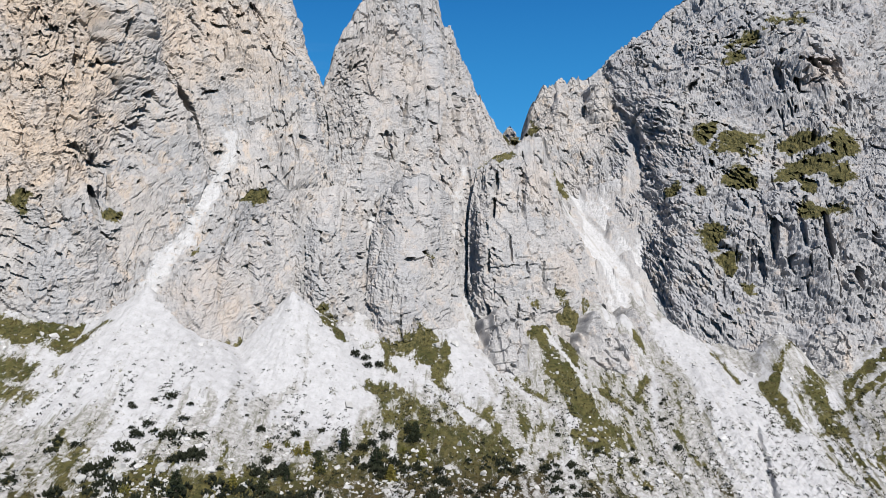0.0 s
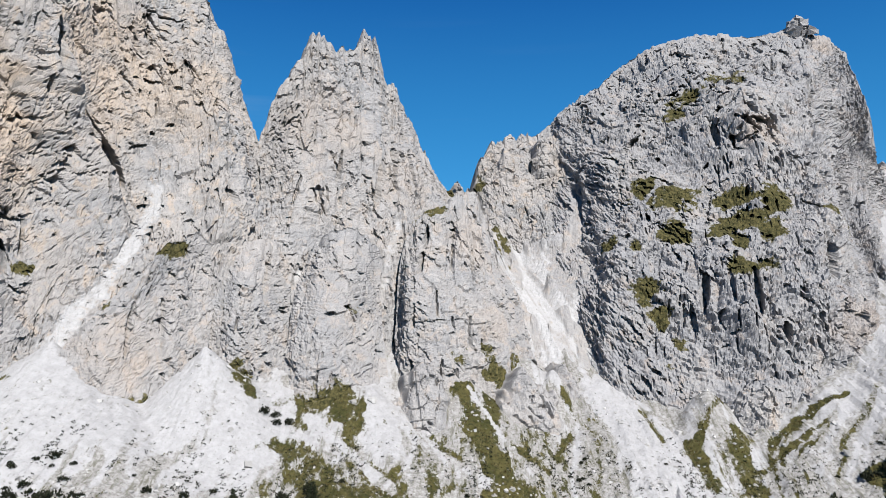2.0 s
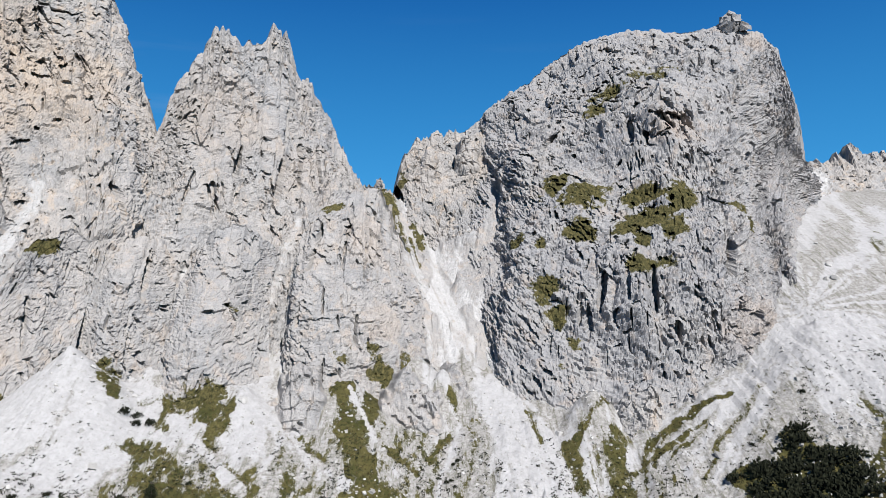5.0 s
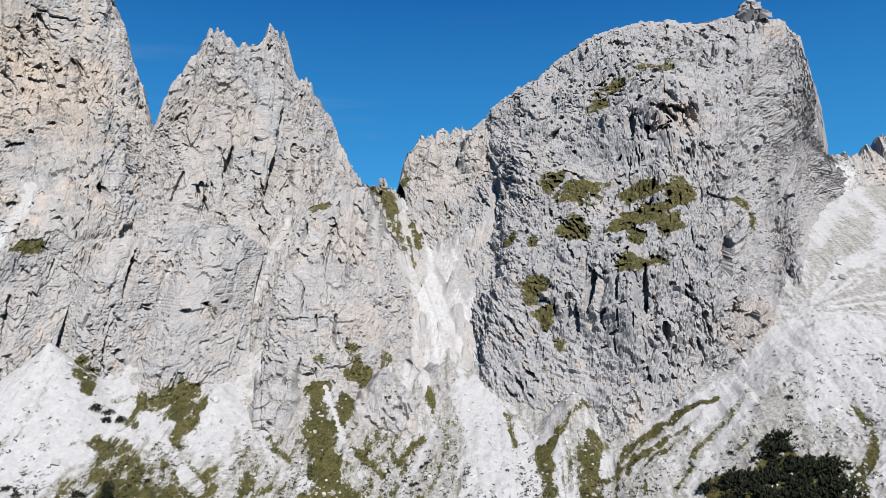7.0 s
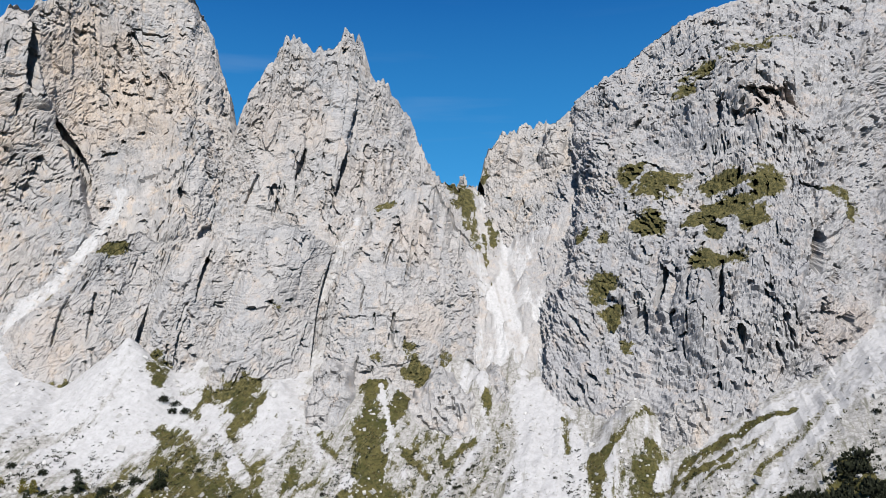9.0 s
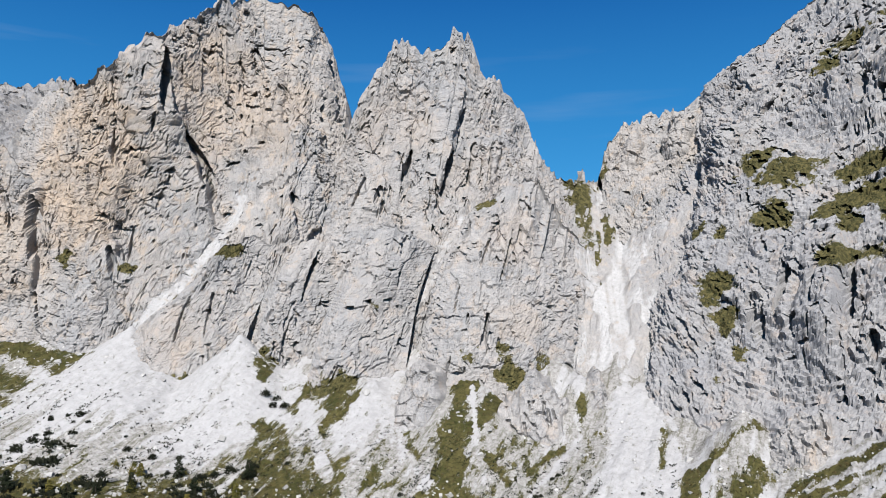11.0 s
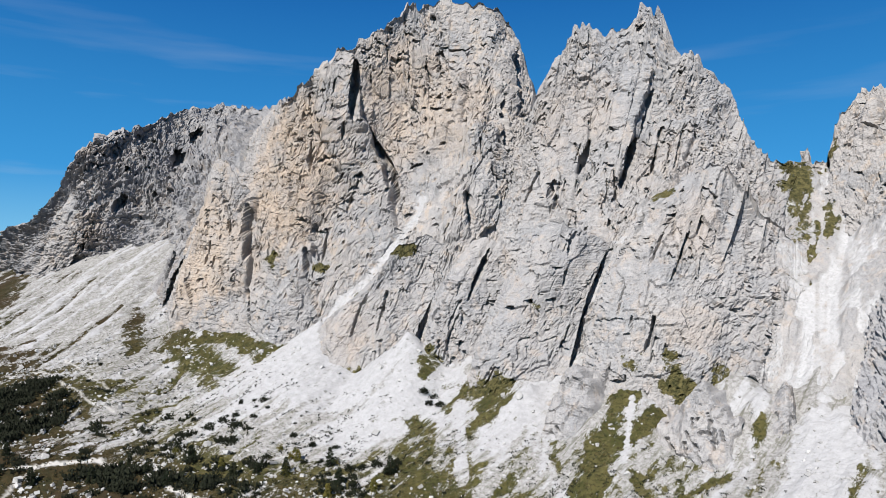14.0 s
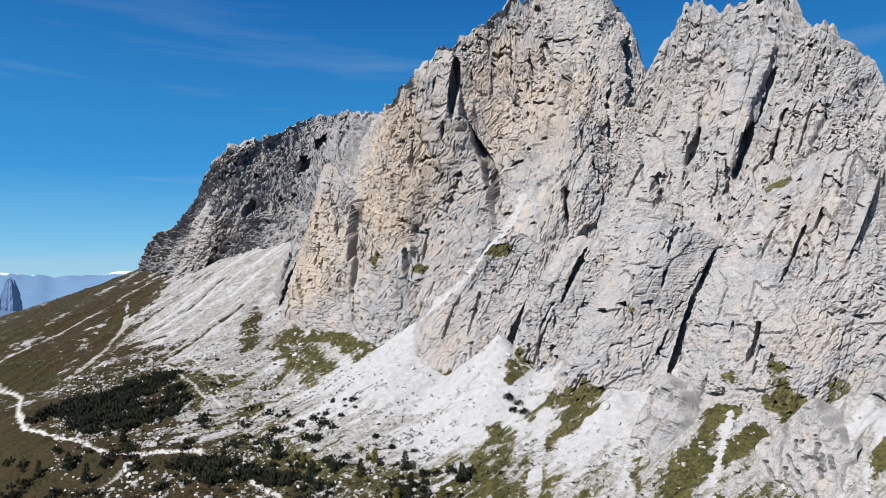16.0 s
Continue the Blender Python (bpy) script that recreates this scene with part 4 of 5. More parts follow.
def buttresses(massif, tower):
    """The rock masses that stand in front of the great walls, with chutes of rubble between them."""
    rock_mass(
        "buttress", (
            (-83, 194, 34, -80, 202, 45, -74, 216, 57), (-73, 189, 20, -71, 200.5, 43, -67, 218, 65), (-63, 194, 18, -62, 208, 46, -60, 222, 73),
            (-54, 201, 18, -53, 217, 49, -54, 231, 76), (-47, 210, 18, -47, 224, 49, -48, 240, 71)),
        M_ROCK_GREY, 121, "grey rock buttress below the scree ramp", "", back=12, jag=0.8, ease=2.5, pillar=0.5, rib=0.7, rough=0.75, bed=0.8, joints=0.9, parent=massif,
        turf=((-60, 222, 72, 4, 2.5, 1.0), (-76, 210, 56, 2, 2, 0.7), (-70, 195, 26, 9, 2, 0.7), (-56, 200, 27, 4, 2.5, 0.7)), ochre=((-66, 200, 40, 12, 12, 0.6),),
        cracks=(((-58, 214, 56), (-56, 208, 40), 0.6, 2.0), ((-66, 210, 56), (-64, 202, 40), 0.6, 2.0)))
    rock_mass(
        "pillar", (
            (-166, 166, 30, -161, 177, 70, -158, 188, 94), (-157, 165, 28, -152, 175, 68, -151, 184, 106), (-147, 168, 26, -145, 178, 66, -144, 187, 112),
            (-138, 175, 26, -136, 184, 66, -137, 192, 104), (-131, 183, 26, -131, 193, 66, -133, 201, 94)),
        M_ROCK, 122, "cream rock pillar standing before the wall", "", back=14, jag=1.0, ease=2.5, pillar=0.6, rib=0.8, rough=0.75, bed=0.8, joints=0.9, parent=massif,
        ochre=((-145, 180, 66, 16, 40, 0.9),), cracks=(((-133, 194, 86), (-130, 189, 64), 1.4, 5.0), ((-150, 176, 60), (-144, 174, 48), 0.6, 2.5)))
    rock_mass(
        "buttress", (
            (-118, 188, 26, -117, 195, 48, -114, 204, 66), (-109, 187, 24, -108, 194, 48, -107, 206, 72), (-101, 190, 24, -100, 200, 48, -101, 209, 68), (-94, 200, 26, -94, 210, 50, -95, 218, 64)),
        M_ROCK_GREY, 123, "", "", back=10, jag=0.9, ease=2.0, pillar=0.5, rib=0.7, rough=0.75, bed=0.8, joints=0.9, parent=massif,
        turf=((-117, 200, 68, 3, 2, 0.9), (-97, 211, 64, 3, 2, 0.8)), cracks=(((-103, 207, 72), (-100, 202, 54), 1.2, 4.0),))
    rock_mass(
        "buttress", (
            (-51, 214, 22, -52, 229, 53, -51, 242, 68), (-43, 213, 20, -43, 225, 50, -44, 243, 73), (-37, 213, 18, -37, 223, 47, -37, 244, 75), (-23, 224, 18, -26, 239, 48, -28, 255, 72)),
        M_ROCK_GREY, 124, "", "", back=10, jag=0.9, ease=1.6, pillar=0.5, rib=0.6, rough=0.75, bed=0.8, joints=0.9, parent=tower,
        turf=((-36, 215, 33, 4, 5, 1.0),), cracks=(((-33, 243, 72), (-33, 232, 52), 1.2, 4.5), ((-46, 232, 60), (-44, 224, 46), 0.5, 2.0)))
    rock_mass(
        "buttress", (
            (-26, 224, 18, -25, 240, 53, -22, 258, 73), (-20, 215, 18, -18, 231, 50, -16, 249, 77), (-12, 213, 18, -11, 229, 48, -10, 247, 80),
            (-5, 218, 20, -4, 235, 50, -4, 252, 79), (9, 231, 22, 4, 251, 52, 3, 268, 73)),
        M_ROCK_GREY, 125, "smooth grey rock buttress between two chutes", "", back=10, jag=0.8, ease=1.6, pillar=0.5, rib=0.6, rough=0.7, bed=0.7, joints=0.9, parent=tower,
        turf=((-9, 240, 60, 1.6, 2, 0.8), (-6, 236, 50, 1.8, 3.5, 0.85), (-8, 217, 24, 9, 5, 0.9)), cracks=(((-2, 254, 76), (-2.5, 250, 68), 1.3, 4.5), ((-1.2, 248, 63), (-1.6, 246, 57), 0.8, 3.0), ((-21, 240, 60), (-22, 234, 50), 0.7, 2.5)))
    rock_mass(
        "spur", (
            (9, 242, 22, 9, 258, 60, 13, 270, 83), (15, 232, 20, 15, 245, 54, 19, 269, 87), (26, 230, 18, 26, 243, 52, 28, 270, 92),
            (37, 235, 18, 37, 247, 52, 36, 276, 97), (47, 242, 20, 46, 254, 52, 43, 283, 92), (57, 256, 32, 54, 276, 52, 48, 298, 76), (64, 258, 16, 61, 286, 49, 53, 306, 69)), 
        M_ROCK_GREY, 126, "tall pale rock spur split by black vertical slots", "", back=16, jag=1.6, ease=2.0, pillar=0.8, rib=1.2, rough=0.75, bed=0.7, joints=0.8, parent=tower,
        ramps=((((60, 262, 30), (58, 282, 48), (52, 300, 70)), 4.0, 0.0, 0.6),), turf=((29, 240, 29, 3, 8, 1.0), (42, 243, 28, 3.2, 8, 1.0), (22, 271, 88, 4, 2.5, 0.9), (51, 252, 32, 2, 4, 0.6)), ochre=((38, 262, 78, 12, 16, 0.5), (44, 250, 46, 10, 8, 0.6)),
        cracks=(
            ((18, 254, 72), (17.4, 250, 64), 1.0, 4.6), ((16.6, 244.5, 52), (16, 241.5, 44), 0.8, 3.5), ((16, 238, 34), (15.5, 233, 24), 0.9, 4.0), ((13, 256, 66), (12, 249, 50), 0.6, 3.0), ((20, 262, 82), (19, 256, 74), 0.8, 3.5),
            ((30, 260, 82), (29, 248, 62), 0.5, 2.5), ((38, 262, 80), (37, 250, 60), 0.6, 3.0), ((34, 246, 48), (34, 242, 38), 0.9, 3.5),
        ))


def east_dome():
    rows = (
        (70, 296, 48, 77, 340, 102, 80, 382, 141),
        (78, 266, 30, 88, 324, 100, 92, 375, 154),
        (90, 244, 16, 101, 302, 95, 105, 378, 164),
        (104, 234, 10, 118, 294, 95, 121, 384, 179),
        (120, 222, 8, 138, 287, 95, 140, 382, 191),
        (138, 219, 9, 155, 284, 100, 165, 382, 197),
    ) + (
        (158, 226, 14, 172, 272, 90, 200, 385, 199),
        (176, 236, 26, 187, 286, 96, 226, 383, 200),
        (188, 251, 45, 204, 318, 106, 243, 378, 190),
        (198, 266, 57, 219, 330, 112, 242, 354, 153),
        (226, 322, 79, 232, 338, 110, 239, 347, 130),
        (248, 342, 84, 250, 352, 108, 251, 364, 122),
        (266, 364, 84, 268, 372, 104, 266, 384, 116),
    )
    # small black pockets and clefts all over the face, most of them in the middle band
    r = random.Random(38)
    pockets = []
    for _ in range(100):
        q = smooth_rows(rows, np.array([r.uniform(0.6, 9.0)]))[0]
        lo, mid, top = q[:3], q[3:6], q[6:]
        k, tall = r.gauss(0.05, 0.4), r.uniform(1.0, 5.0)
        at = mid + abs(k) * ((top if k > 0 else lo) - mid)
        down = (lo - mid) / np.linalg.norm(lo - mid) * tall + np.array([r.uniform(-2.5, 2.5), 0, 0])
        pockets.append((tuple(at), tuple(at + down), r.uniform(0.5, 1.3), r.uniform(2.5, 4.6)))
    return rock_mass(
        "rock_dome", rows, M_ROCK_DARK, 37, "broad weathered grey rock dome with turf ledges", "mountain", step=0.47, rough=1.1, bed=1.5, pillar=1.2, rib=0.9, knob=0.3, lay=0.7, joints=1.4, fan=True,
        swells=((168, 322, 148, 34, 30, 9.0), (178, 264, 84, 12, 14, 6.0), (101, 243, 35, 13, 14, 4.0), (208, 338, 136, 14, 24, -10.0), (178, 290, 106, 10, 10, 3.0)),
        ramps=((((108, 352, 120), (98, 340, 106), (90, 325, 92), (84, 312, 80)), 3.4, 5.0, 0.35), (((80, 262, 28), (75, 282, 42), (72, 300, 58), (74, 322, 84)), 4.0, 0.0, 0.7)),
        bulges=(((129, 268, 72), (121, 257, 46), 12, 3.0), ((137, 262, 64), (133, 250, 42), 8, 3.0), ((170, 306, 130), (171, 296, 108), 14, 3.0), ((104, 322, 116), (110, 314, 100), 10, 2.5), ((148, 314, 134), (148, 306, 112), 9, 3.0), ((140, 264, 76), (136, 242, 40), 12, 4.0), ((165, 266, 78), (158, 240, 44), 14, 3.5), ((106, 292, 78), (100, 262, 44), 10, 3.0), ((160, 308, 134), (160, 300, 112), 8, 3.0)),
        cracks=(
            ((124, 264, 62), (121, 257, 48), 1.8, 4.6), ((156, 305, 127), (162, 304, 121), 2.4, 5.0), ((160, 307, 129), (166, 306, 126), 1.8, 4.6), ((147, 313, 130), (147, 307, 117), 2.3, 5.0), ((151, 304, 126), (151, 300, 116), 1.3, 4.6),
            ((170, 309, 132), (171, 303, 121), 1.8, 4.6), ((136, 343, 154), (142, 342, 150), 1.6, 4.5), ((102, 322, 114), (108, 318, 108), 1.8, 4.5), ((140, 259, 67), (138, 249, 51), 1.5, 4.6),
        ) + (
            ((143, 241, 48), (143, 238, 42), 1.7, 4.5), ((98, 243, 33), (100, 241, 30), 1.9, 4.5), ((168, 262, 73), (166, 256, 62), 1.4, 4.5), ((186, 302, 114), (186, 295, 103), 1.5, 4.5), ((110, 322, 128), (120, 328, 134), 1.6, 4.5),
            ((168, 280, 90), (172, 276, 86), 1.4, 4.0), ((118, 262, 50), (117, 256, 40), 1.2, 4.0), ((132, 262, 62), (131, 255, 50), 1.0, 4.0), ((185, 282, 96), (180, 264, 70), 1.2, 4.0),
        ) + tuple(pockets),
        turf=(
            (108, 332, 104, 8.8, 9.5, 1.0), (99, 326, 95, 3.5, 4.3, 1.0), (114, 305, 98, 5.3, 6.7, 1.0), (122, 294, 98, 7.9, 8.5, 1.0), (119, 283, 79, 5.8, 5.0, 1.0), (97, 292, 76, 4.1, 3.8, 1.0), (104, 283, 75, 2.4, 3.1, 1.0), (143, 285, 97, 6.0, 4.6, 1.0), (145, 275, 87, 7.4, 4.6, 1.0), (136, 276, 82, 4.0, 3.1, 1.0), (158, 279, 93, 5.0, 6.6, 1.0),
        ) + (
            (152, 270, 81, 4.0, 7.6, 1.0), (140, 271, 79, 2.6, 6.0, 1.0), (137, 260, 65, 5.0, 4.2, 1.0), (145, 257, 67, 4.2, 2.4, 1.0), (177, 274, 84, 5.2, 5.3, 1.0), (104, 269, 55, 3.7, 4.8, 1.0), (105, 260, 50, 3.1, 4.1, 1.0), (108, 248, 43, 4.7, 6.0, 1.0), (145, 333, 148, 8.2, 3.9, 1.0), (135, 330, 140, 3.7, 3.8, 1.0), (164, 338, 157, 5.5, 7.1, 1.0), (172, 338, 164, 7.4, 2.4, 1.0), (155, 349, 175, 3.5, 2.1, 1.0),
        ),
        ochre=((165, 305, 122, 12, 12, 0.9), (232, 378, 190, 8, 12, 0.9), (172, 246, 44, 14, 12, 0.8), (100, 300, 110, 9, 14, 0.6)), jag=0.8)


def col_ridge():
    rows = (
        (46, 330, 80, 46, 344, 100, 42, 354, 108),
        (50, 327, 78, 50, 344, 108, 47, 358, 129),
        (58, 322, 76, 58, 346, 112, 56, 366, 134),
        (68, 316, 72, 66, 348, 112, 66, 374, 138),
        (80, 314, 76, 79, 346, 112, 80, 376, 142),
        (90, 322, 84, 93, 352, 122, 98, 376, 156),
    )
    return rock_mass(
        "rock_ridge", rows, M_ROCK, 51, "broken pale rock ridge above the notch", "mountain", rough=0.85, jag=2.2, rib=0.7, pillar=0.8, bed=1.0, knob=0.3, lay=0.4,
        cracks=(((84, 330, 98), (94, 332, 104), 1.6, 4.0), ((74, 352, 118), (80, 350, 110), 1.2, 3.0), ((66, 366, 126), (68, 362, 120), 1.2, 3.0)),
        turf=((46, 352, 104, 3.5, 9, 0.9),), ochre=((80, 350, 118, 10, 16, 0.4),))


def west_ridge():
    rows = (
        (-330, 116, 50, -326, 124, 66, -322, 129, 79),
        (-280, 128, 56, -272, 134, 80, -262, 141, 98),
        (-246, 138, 58, -242, 148, 90, -250, 157, 130),
        (-236, 148, 56, -236, 168, 100, -256, 183, 144),
        (-224, 160, 54, -228, 186, 104, -266, 212, 160),
        (-206, 172, 52, -214, 200, 106, -276, 246, 171),
        (-190, 178, 48, -198, 198, 100, -232, 248, 162),
        (-172, 178, 42, -178, 198, 94, -184, 239, 155),
        (-156, 174, 34, -158, 192, 86, -154, 224, 148),
    )
    return rock_mass(
        "rock_ridge", rows, M_ROCK_GRIM, 67, "long dark grey rock ridge falling to a grassy spur", "mountain", step=0.6, rough=1.9, pillar=2.2, bed=2.4, jag=1.3, rib=2.6, joints=0.8, ease=5.0, knob=2.0, lay=0.5, fan=True,
        cracks=(((-246, 206, 138), (-240, 200, 126), 5.0, 9.0), ((-256, 220, 148), (-252, 216, 142), 4.0, 8.0), ((-234, 172, 104), (-231, 166, 96), 2.5, 6.0), ((-176, 190, 84), (-174, 182, 70), 3.0, 7.0), ((-186, 188, 80), (-184, 182, 68), 2.0, 5.0), ((-240, 160, 100), (-238, 154, 92), 1.6, 4.0)),
        ochre=((-240, 152, 84, 16, 14, 0.8), (-256, 160, 126, 12, 6, 0.6)), turf=((-180, 232, 146, 5, 3, 0.8),))


def east_back_ridge():
    rows = (
        (236, 330, 90, 238, 350, 112, 240, 372, 124),
        (262, 352, 98, 266, 368, 114, 270, 388, 126),
        (292, 362, 100, 298, 380, 120, 304, 402, 134),
        (330, 372, 100, 340, 395, 122, 350, 420, 140),
        (380, 380, 100, 390, 410, 122, 400, 440, 140),
    )
    return rock_mass("rock_ridge", rows, M_ROCK, 83, "low broken rock ridge above a scree slope", "mountain", step=0.8, rough=1.3, jag=3.0,
                     spires=((296, 399, 4, 9),), ramps=((((246, 340, 105), (262, 366, 118)), 7, 0.5, 0.85),))


def rock_slab(parent, name, material, centre, face, slope, half_w, half_l, thick, seed, label="", lean=0.0, turf=(), rubble=0.0):
    """A rounded buttress or slab leaning on a wall: face is the way it looks, in degrees from -y towards +x; slope in degrees."""
    step = 0.36
    nu, nv = int(2.4 * half_w / step), int(2.4 * half_l / step)
    a, b = np.meshgrid(np.linspace(-1.2, 1.2, nu), np.linspace(-1.2, 1.2, nv), indexing="ij")
    f, q = radians(face), radians(slope)
    out = np.array([math.sin(f), -math.cos(f), 0])
    side = np.array([math.cos(f), math.sin(f), 0])
    rise = -out * math.cos(q) + np.array([0, 0, math.sin(q)])
    normal = out * math.sin(q) + np.array([0, 0, math.cos(q)])
    k = radians(lean)
    side, rise = side * math.cos(k) - rise * math.sin(k), rise * math.cos(k) + side * math.sin(k)
    wob = 0.30 * vnoise(a * 1.7, b * 2.0, a * 0, seed) + 0.14 * vnoise(a * 4.5, b * 5, a * 0, seed + 1)
    w = 1.0 - 0.32 * b
    r = (np.abs(a / w) ** 2.0 + np.abs(b) ** 2.2) ** (1 / 2.1) + wob
    h = thick * (np.clip(1 - r * r, 0, 1) - 6.0 * np.clip(r - 1, 0, 1))
    P = np.array(centre, float) + a[..., None] * half_w * side + b[..., None] * half_l * rise + h[..., None] * normal
    D = rock_relief(a * half_w + seed, b * half_l + 200, P, seed, 0.9, 0.9, 0.9, 0.9)
    D, C = break_up(D, D * 0, a[:, 0] * half_w, b[0] * half_l, seed + 90, 0.8, 0.8, 0.9)
    D = (D + C) * np.clip(0.8 + h / thick, 0.3, 1)
    P = P + D[..., None] * normal
    tur = a * 0
    for ta, tb, ra, s0 in turf:
        tur = np.maximum(tur, s0 * (1 - sstep(0.5, 1.1, np.hypot(a - ta, (b - tb) * half_l / half_w) / ra)))
    me = grid_mesh(name, P, (("rubble", a * 0 + rubble), ("turf", tur), ("ochre", a * 0)))
    return part(name, me, material, parent, label)


massif = west_massif()
tower = central_tower()
dome = east_dome()
ridge = col_ridge()
spur = west_ridge()
back_ridge = east_back_ridge()
buttresses(massif, tower)
rock_mass(
    "outcrop", ((-183, 167, 46, -181, 172, 60, -178, 180, 71), (-175, 165, 44, -173, 171, 62, -172, 180, 80), (-166, 168, 42, -165, 174, 60, -164, 182, 73)),
    M_ROCK_GRIM, 131, "dark rock outcrop above the scree", "", back=8, jag=1.2, ease=1.5, pillar=0.6, rib=0.8, knob=0.8, parent=spur, cracks=(((-171, 176, 72), (-169, 170, 60), 1.5, 5.0),))
rock_mass(
    "pillar", ((-254, 133, 60, -251, 141, 84, -254, 150, 103), (-244, 135, 60, -241, 145, 86, -246, 156, 110), (-236, 143, 58, -235, 154, 84, -240, 166, 106)),
    M_ROCK, 132, "cream rock pillar at the end of the ridge", "", back=10, jag=1.2, ease=1.5, pillar=0.6, rib=0.8, knob=0.8, lay=0.4, parent=spur)
rock_slab(tower, "slab", M_ROCK_GREY, (20, 220.5, 20), 8, 62, 9, 14, 4.0, 107, "smooth pale rock slab among turf gullies")
rock_slab(tower, "slab", M_ROCK_GREY, (55, 230, 18), 14, 58, 9, 16, 3.2, 108, "smooth pale rock slab among turf gullies")
rock_slab(tower, "slab", M_ROCK_GREY, (32.5, 216, 12), 6, 45, 1.8, 5, 1.6, 109)
rock_slab(tower, "slab", M_ROCK_GREY, (38, 229, 20), 8, 50, 2.4, 9, 1.8, 118)
rock_slab(tower, "slab", M_ROCK_GREY, (70, 249, 26), 24, 48, 3.0, 10, 2.0, 117)
rock_slab(tower, "slab", M_ROCK_GREY, (-8, 217, 24), 4, 40, 1.3, 2.6, 1.0, 119)
rock_slab(dome, "slab", M_ROCK, (127, 228, 20), -10, 50, 7, 10, 2.0, 110)
rock_slab(ridge, "pinnacle", M_ROCK, (58, 350, 118), 0, 70, 5, 11, 3.5, 113)
rock_slab(ridge, "pinnacle", M_ROCK, (78, 352, 122), 5, 68, 6, 12, 3.5, 114)
rock_slab(back_ridge, "pinnacle", M_ROCK, (297, 393, 126), -15, 66, 5, 11, 3.0, 115)


def scree_gully():
    """The steep trough of rock and rubble that climbs to the notch."""
    X, Y = np.meshgrid(np.arange(36, 100, 0.45), np.arange(252, 372, 0.45), indexing="ij")
    o = X * 0
    r, a = line_dist(np.stack([X, Y], -1), [q[:2] for q in GULLY])
    Z = np.interp(a, range(len(GULLY)), [q[2] for q in GULLY]) - 1.2
    rise = sstep(0.3, 1.6, a)
    east = X > np.interp(Y, [q[1] for q in GULLY], [q[0] for q in GULLY])
    Z = Z + rise * (0.26 + 0.40 * east) * r - (1 - rise) * (0.5 * r + 1.2) - 4.0 * (1 - sstep(252, 264, Y))
    P = np.stack([X, Y, Z], -1)
    D = rock_relief(Y * 1.1, X + 300, P, 211, 0.9, 0.8, 0.5, 0.8)
    groove = vnoise((X + 0.35 * Y + 2 * vnoise(X / 9, Y / 12, o, 212)) / 3.0, Y / 30, o, 213)
    blotch = fbm(X / 6, Y / 11, o, 4, 0.55, 215)
    keep = sstep(2.0, 7.0, r + 2.5 * groove + 4 * blotch)
    P[..., 2] += (0.25 + 0.55 * keep) * D + 0.5 * groove
    thread = vnoise((X + 0.35 * Y) / 1.3, Y / 16, o, 214)
    rub = np.clip(0.65 * (1 - sstep(0, 15, r + 3 * groove + 9 * blotch)) + 0.25 * groove + 0.35 * thread + 0.15, 0, 1)
    knoll = np.clip(sstep(0.22, 0.5, vnoise(X / 3.4, Y / 6, o, 216)) * sstep(1.5, 4, r), 0, 1)
    P[..., 2] += 1.3 * knoll
    rub = rub * (1 - 0.8 * knoll)
    tuft_line, k = line_dist(np.stack([X, Y], -1), ((33, 346), (39, 328), (47, 314), (52, 300)))
    tur = np.clip((1 - sstep(3.0, 11.0 - 2.6 * k, tuft_line + 2.0 * groove)) * (1.1 - 0.3 * k), 0, 1)
    fleck = vnoise((X + 0.2 * Y) / 1.1, Y / 3.5, o, 217)
    tur = np.maximum(tur, 0.75 * sstep(0.12, 0.4, fleck + 0.5 * blotch - 0.06 * np.abs(r - 6)) * (~east) * sstep(2, 4, r) * sstep(1.2, 2.2, a))
    me = grid_mesh("scree_gully", P, (("rubble", rub), ("turf", tur), ("ochre", o)))
    me.materials.append(M_ROCK_GREY)
    return tagged(new("scree_gully", me), "steep gully of pale rock and rubble below a grassy notch", "gully", kind="structure")


scree_gully()


# ---- plants, stones and small things ----
rng = np.random.default_rng(5)


def joined(name, pieces, material):
    """One mesh out of many small pieces of (vertices, faces)."""
    V, F, n = [], [], 0
    for v, f in pieces:
        V.append(v)
        F.append(np.asarray(f) + n)
        n += len(v)
    V, F = np.concatenate(V), np.concatenate(F)
    me = bpy.data.meshes.new(name)
    me.vertices.add(len(V))
    me.vertices.foreach_set("co", V.reshape(-1).astype(np.float32))
    me.loops.add(F.size)
    me.loops.foreach_set("vertex_index", F.reshape(-1).astype(np.int32))
    me.polygons.add(len(F))
    k = F.shape[1]
    me.polygons.foreach_set("loop_start", np.arange(0, F.size, k, dtype=np.int32))
    me.polygons.foreach_set("loop_total", np.full(len(F), k, dtype=np.int32))
    me.update()
    me.validate()
    me.shade_flat()
    me.materials.append(material)
    return me


def tuft(r, base, way, length, width):
    """A brush of needles: a narrow pyramid."""
    way = way / np.linalg.norm(way)
    a = np.cross(way, (0.3, 0.5, 0.81))
    a /= np.linalg.norm(a)
    b = np.cross(way, a)
    k = r.random() * 6.28
    ring = [base + width * (math.cos(k + q) * a + math.sin(k + q) * b) + way * length * 0.45 for q in (0, 2.1, 4.2)]
    return np.array([base, *ring, base + way * length]), np.array([(0, 2, 1), (0, 3, 2), (0, 1, 3), (1, 2, 4), (2, 3, 4), (3, 1, 4)])


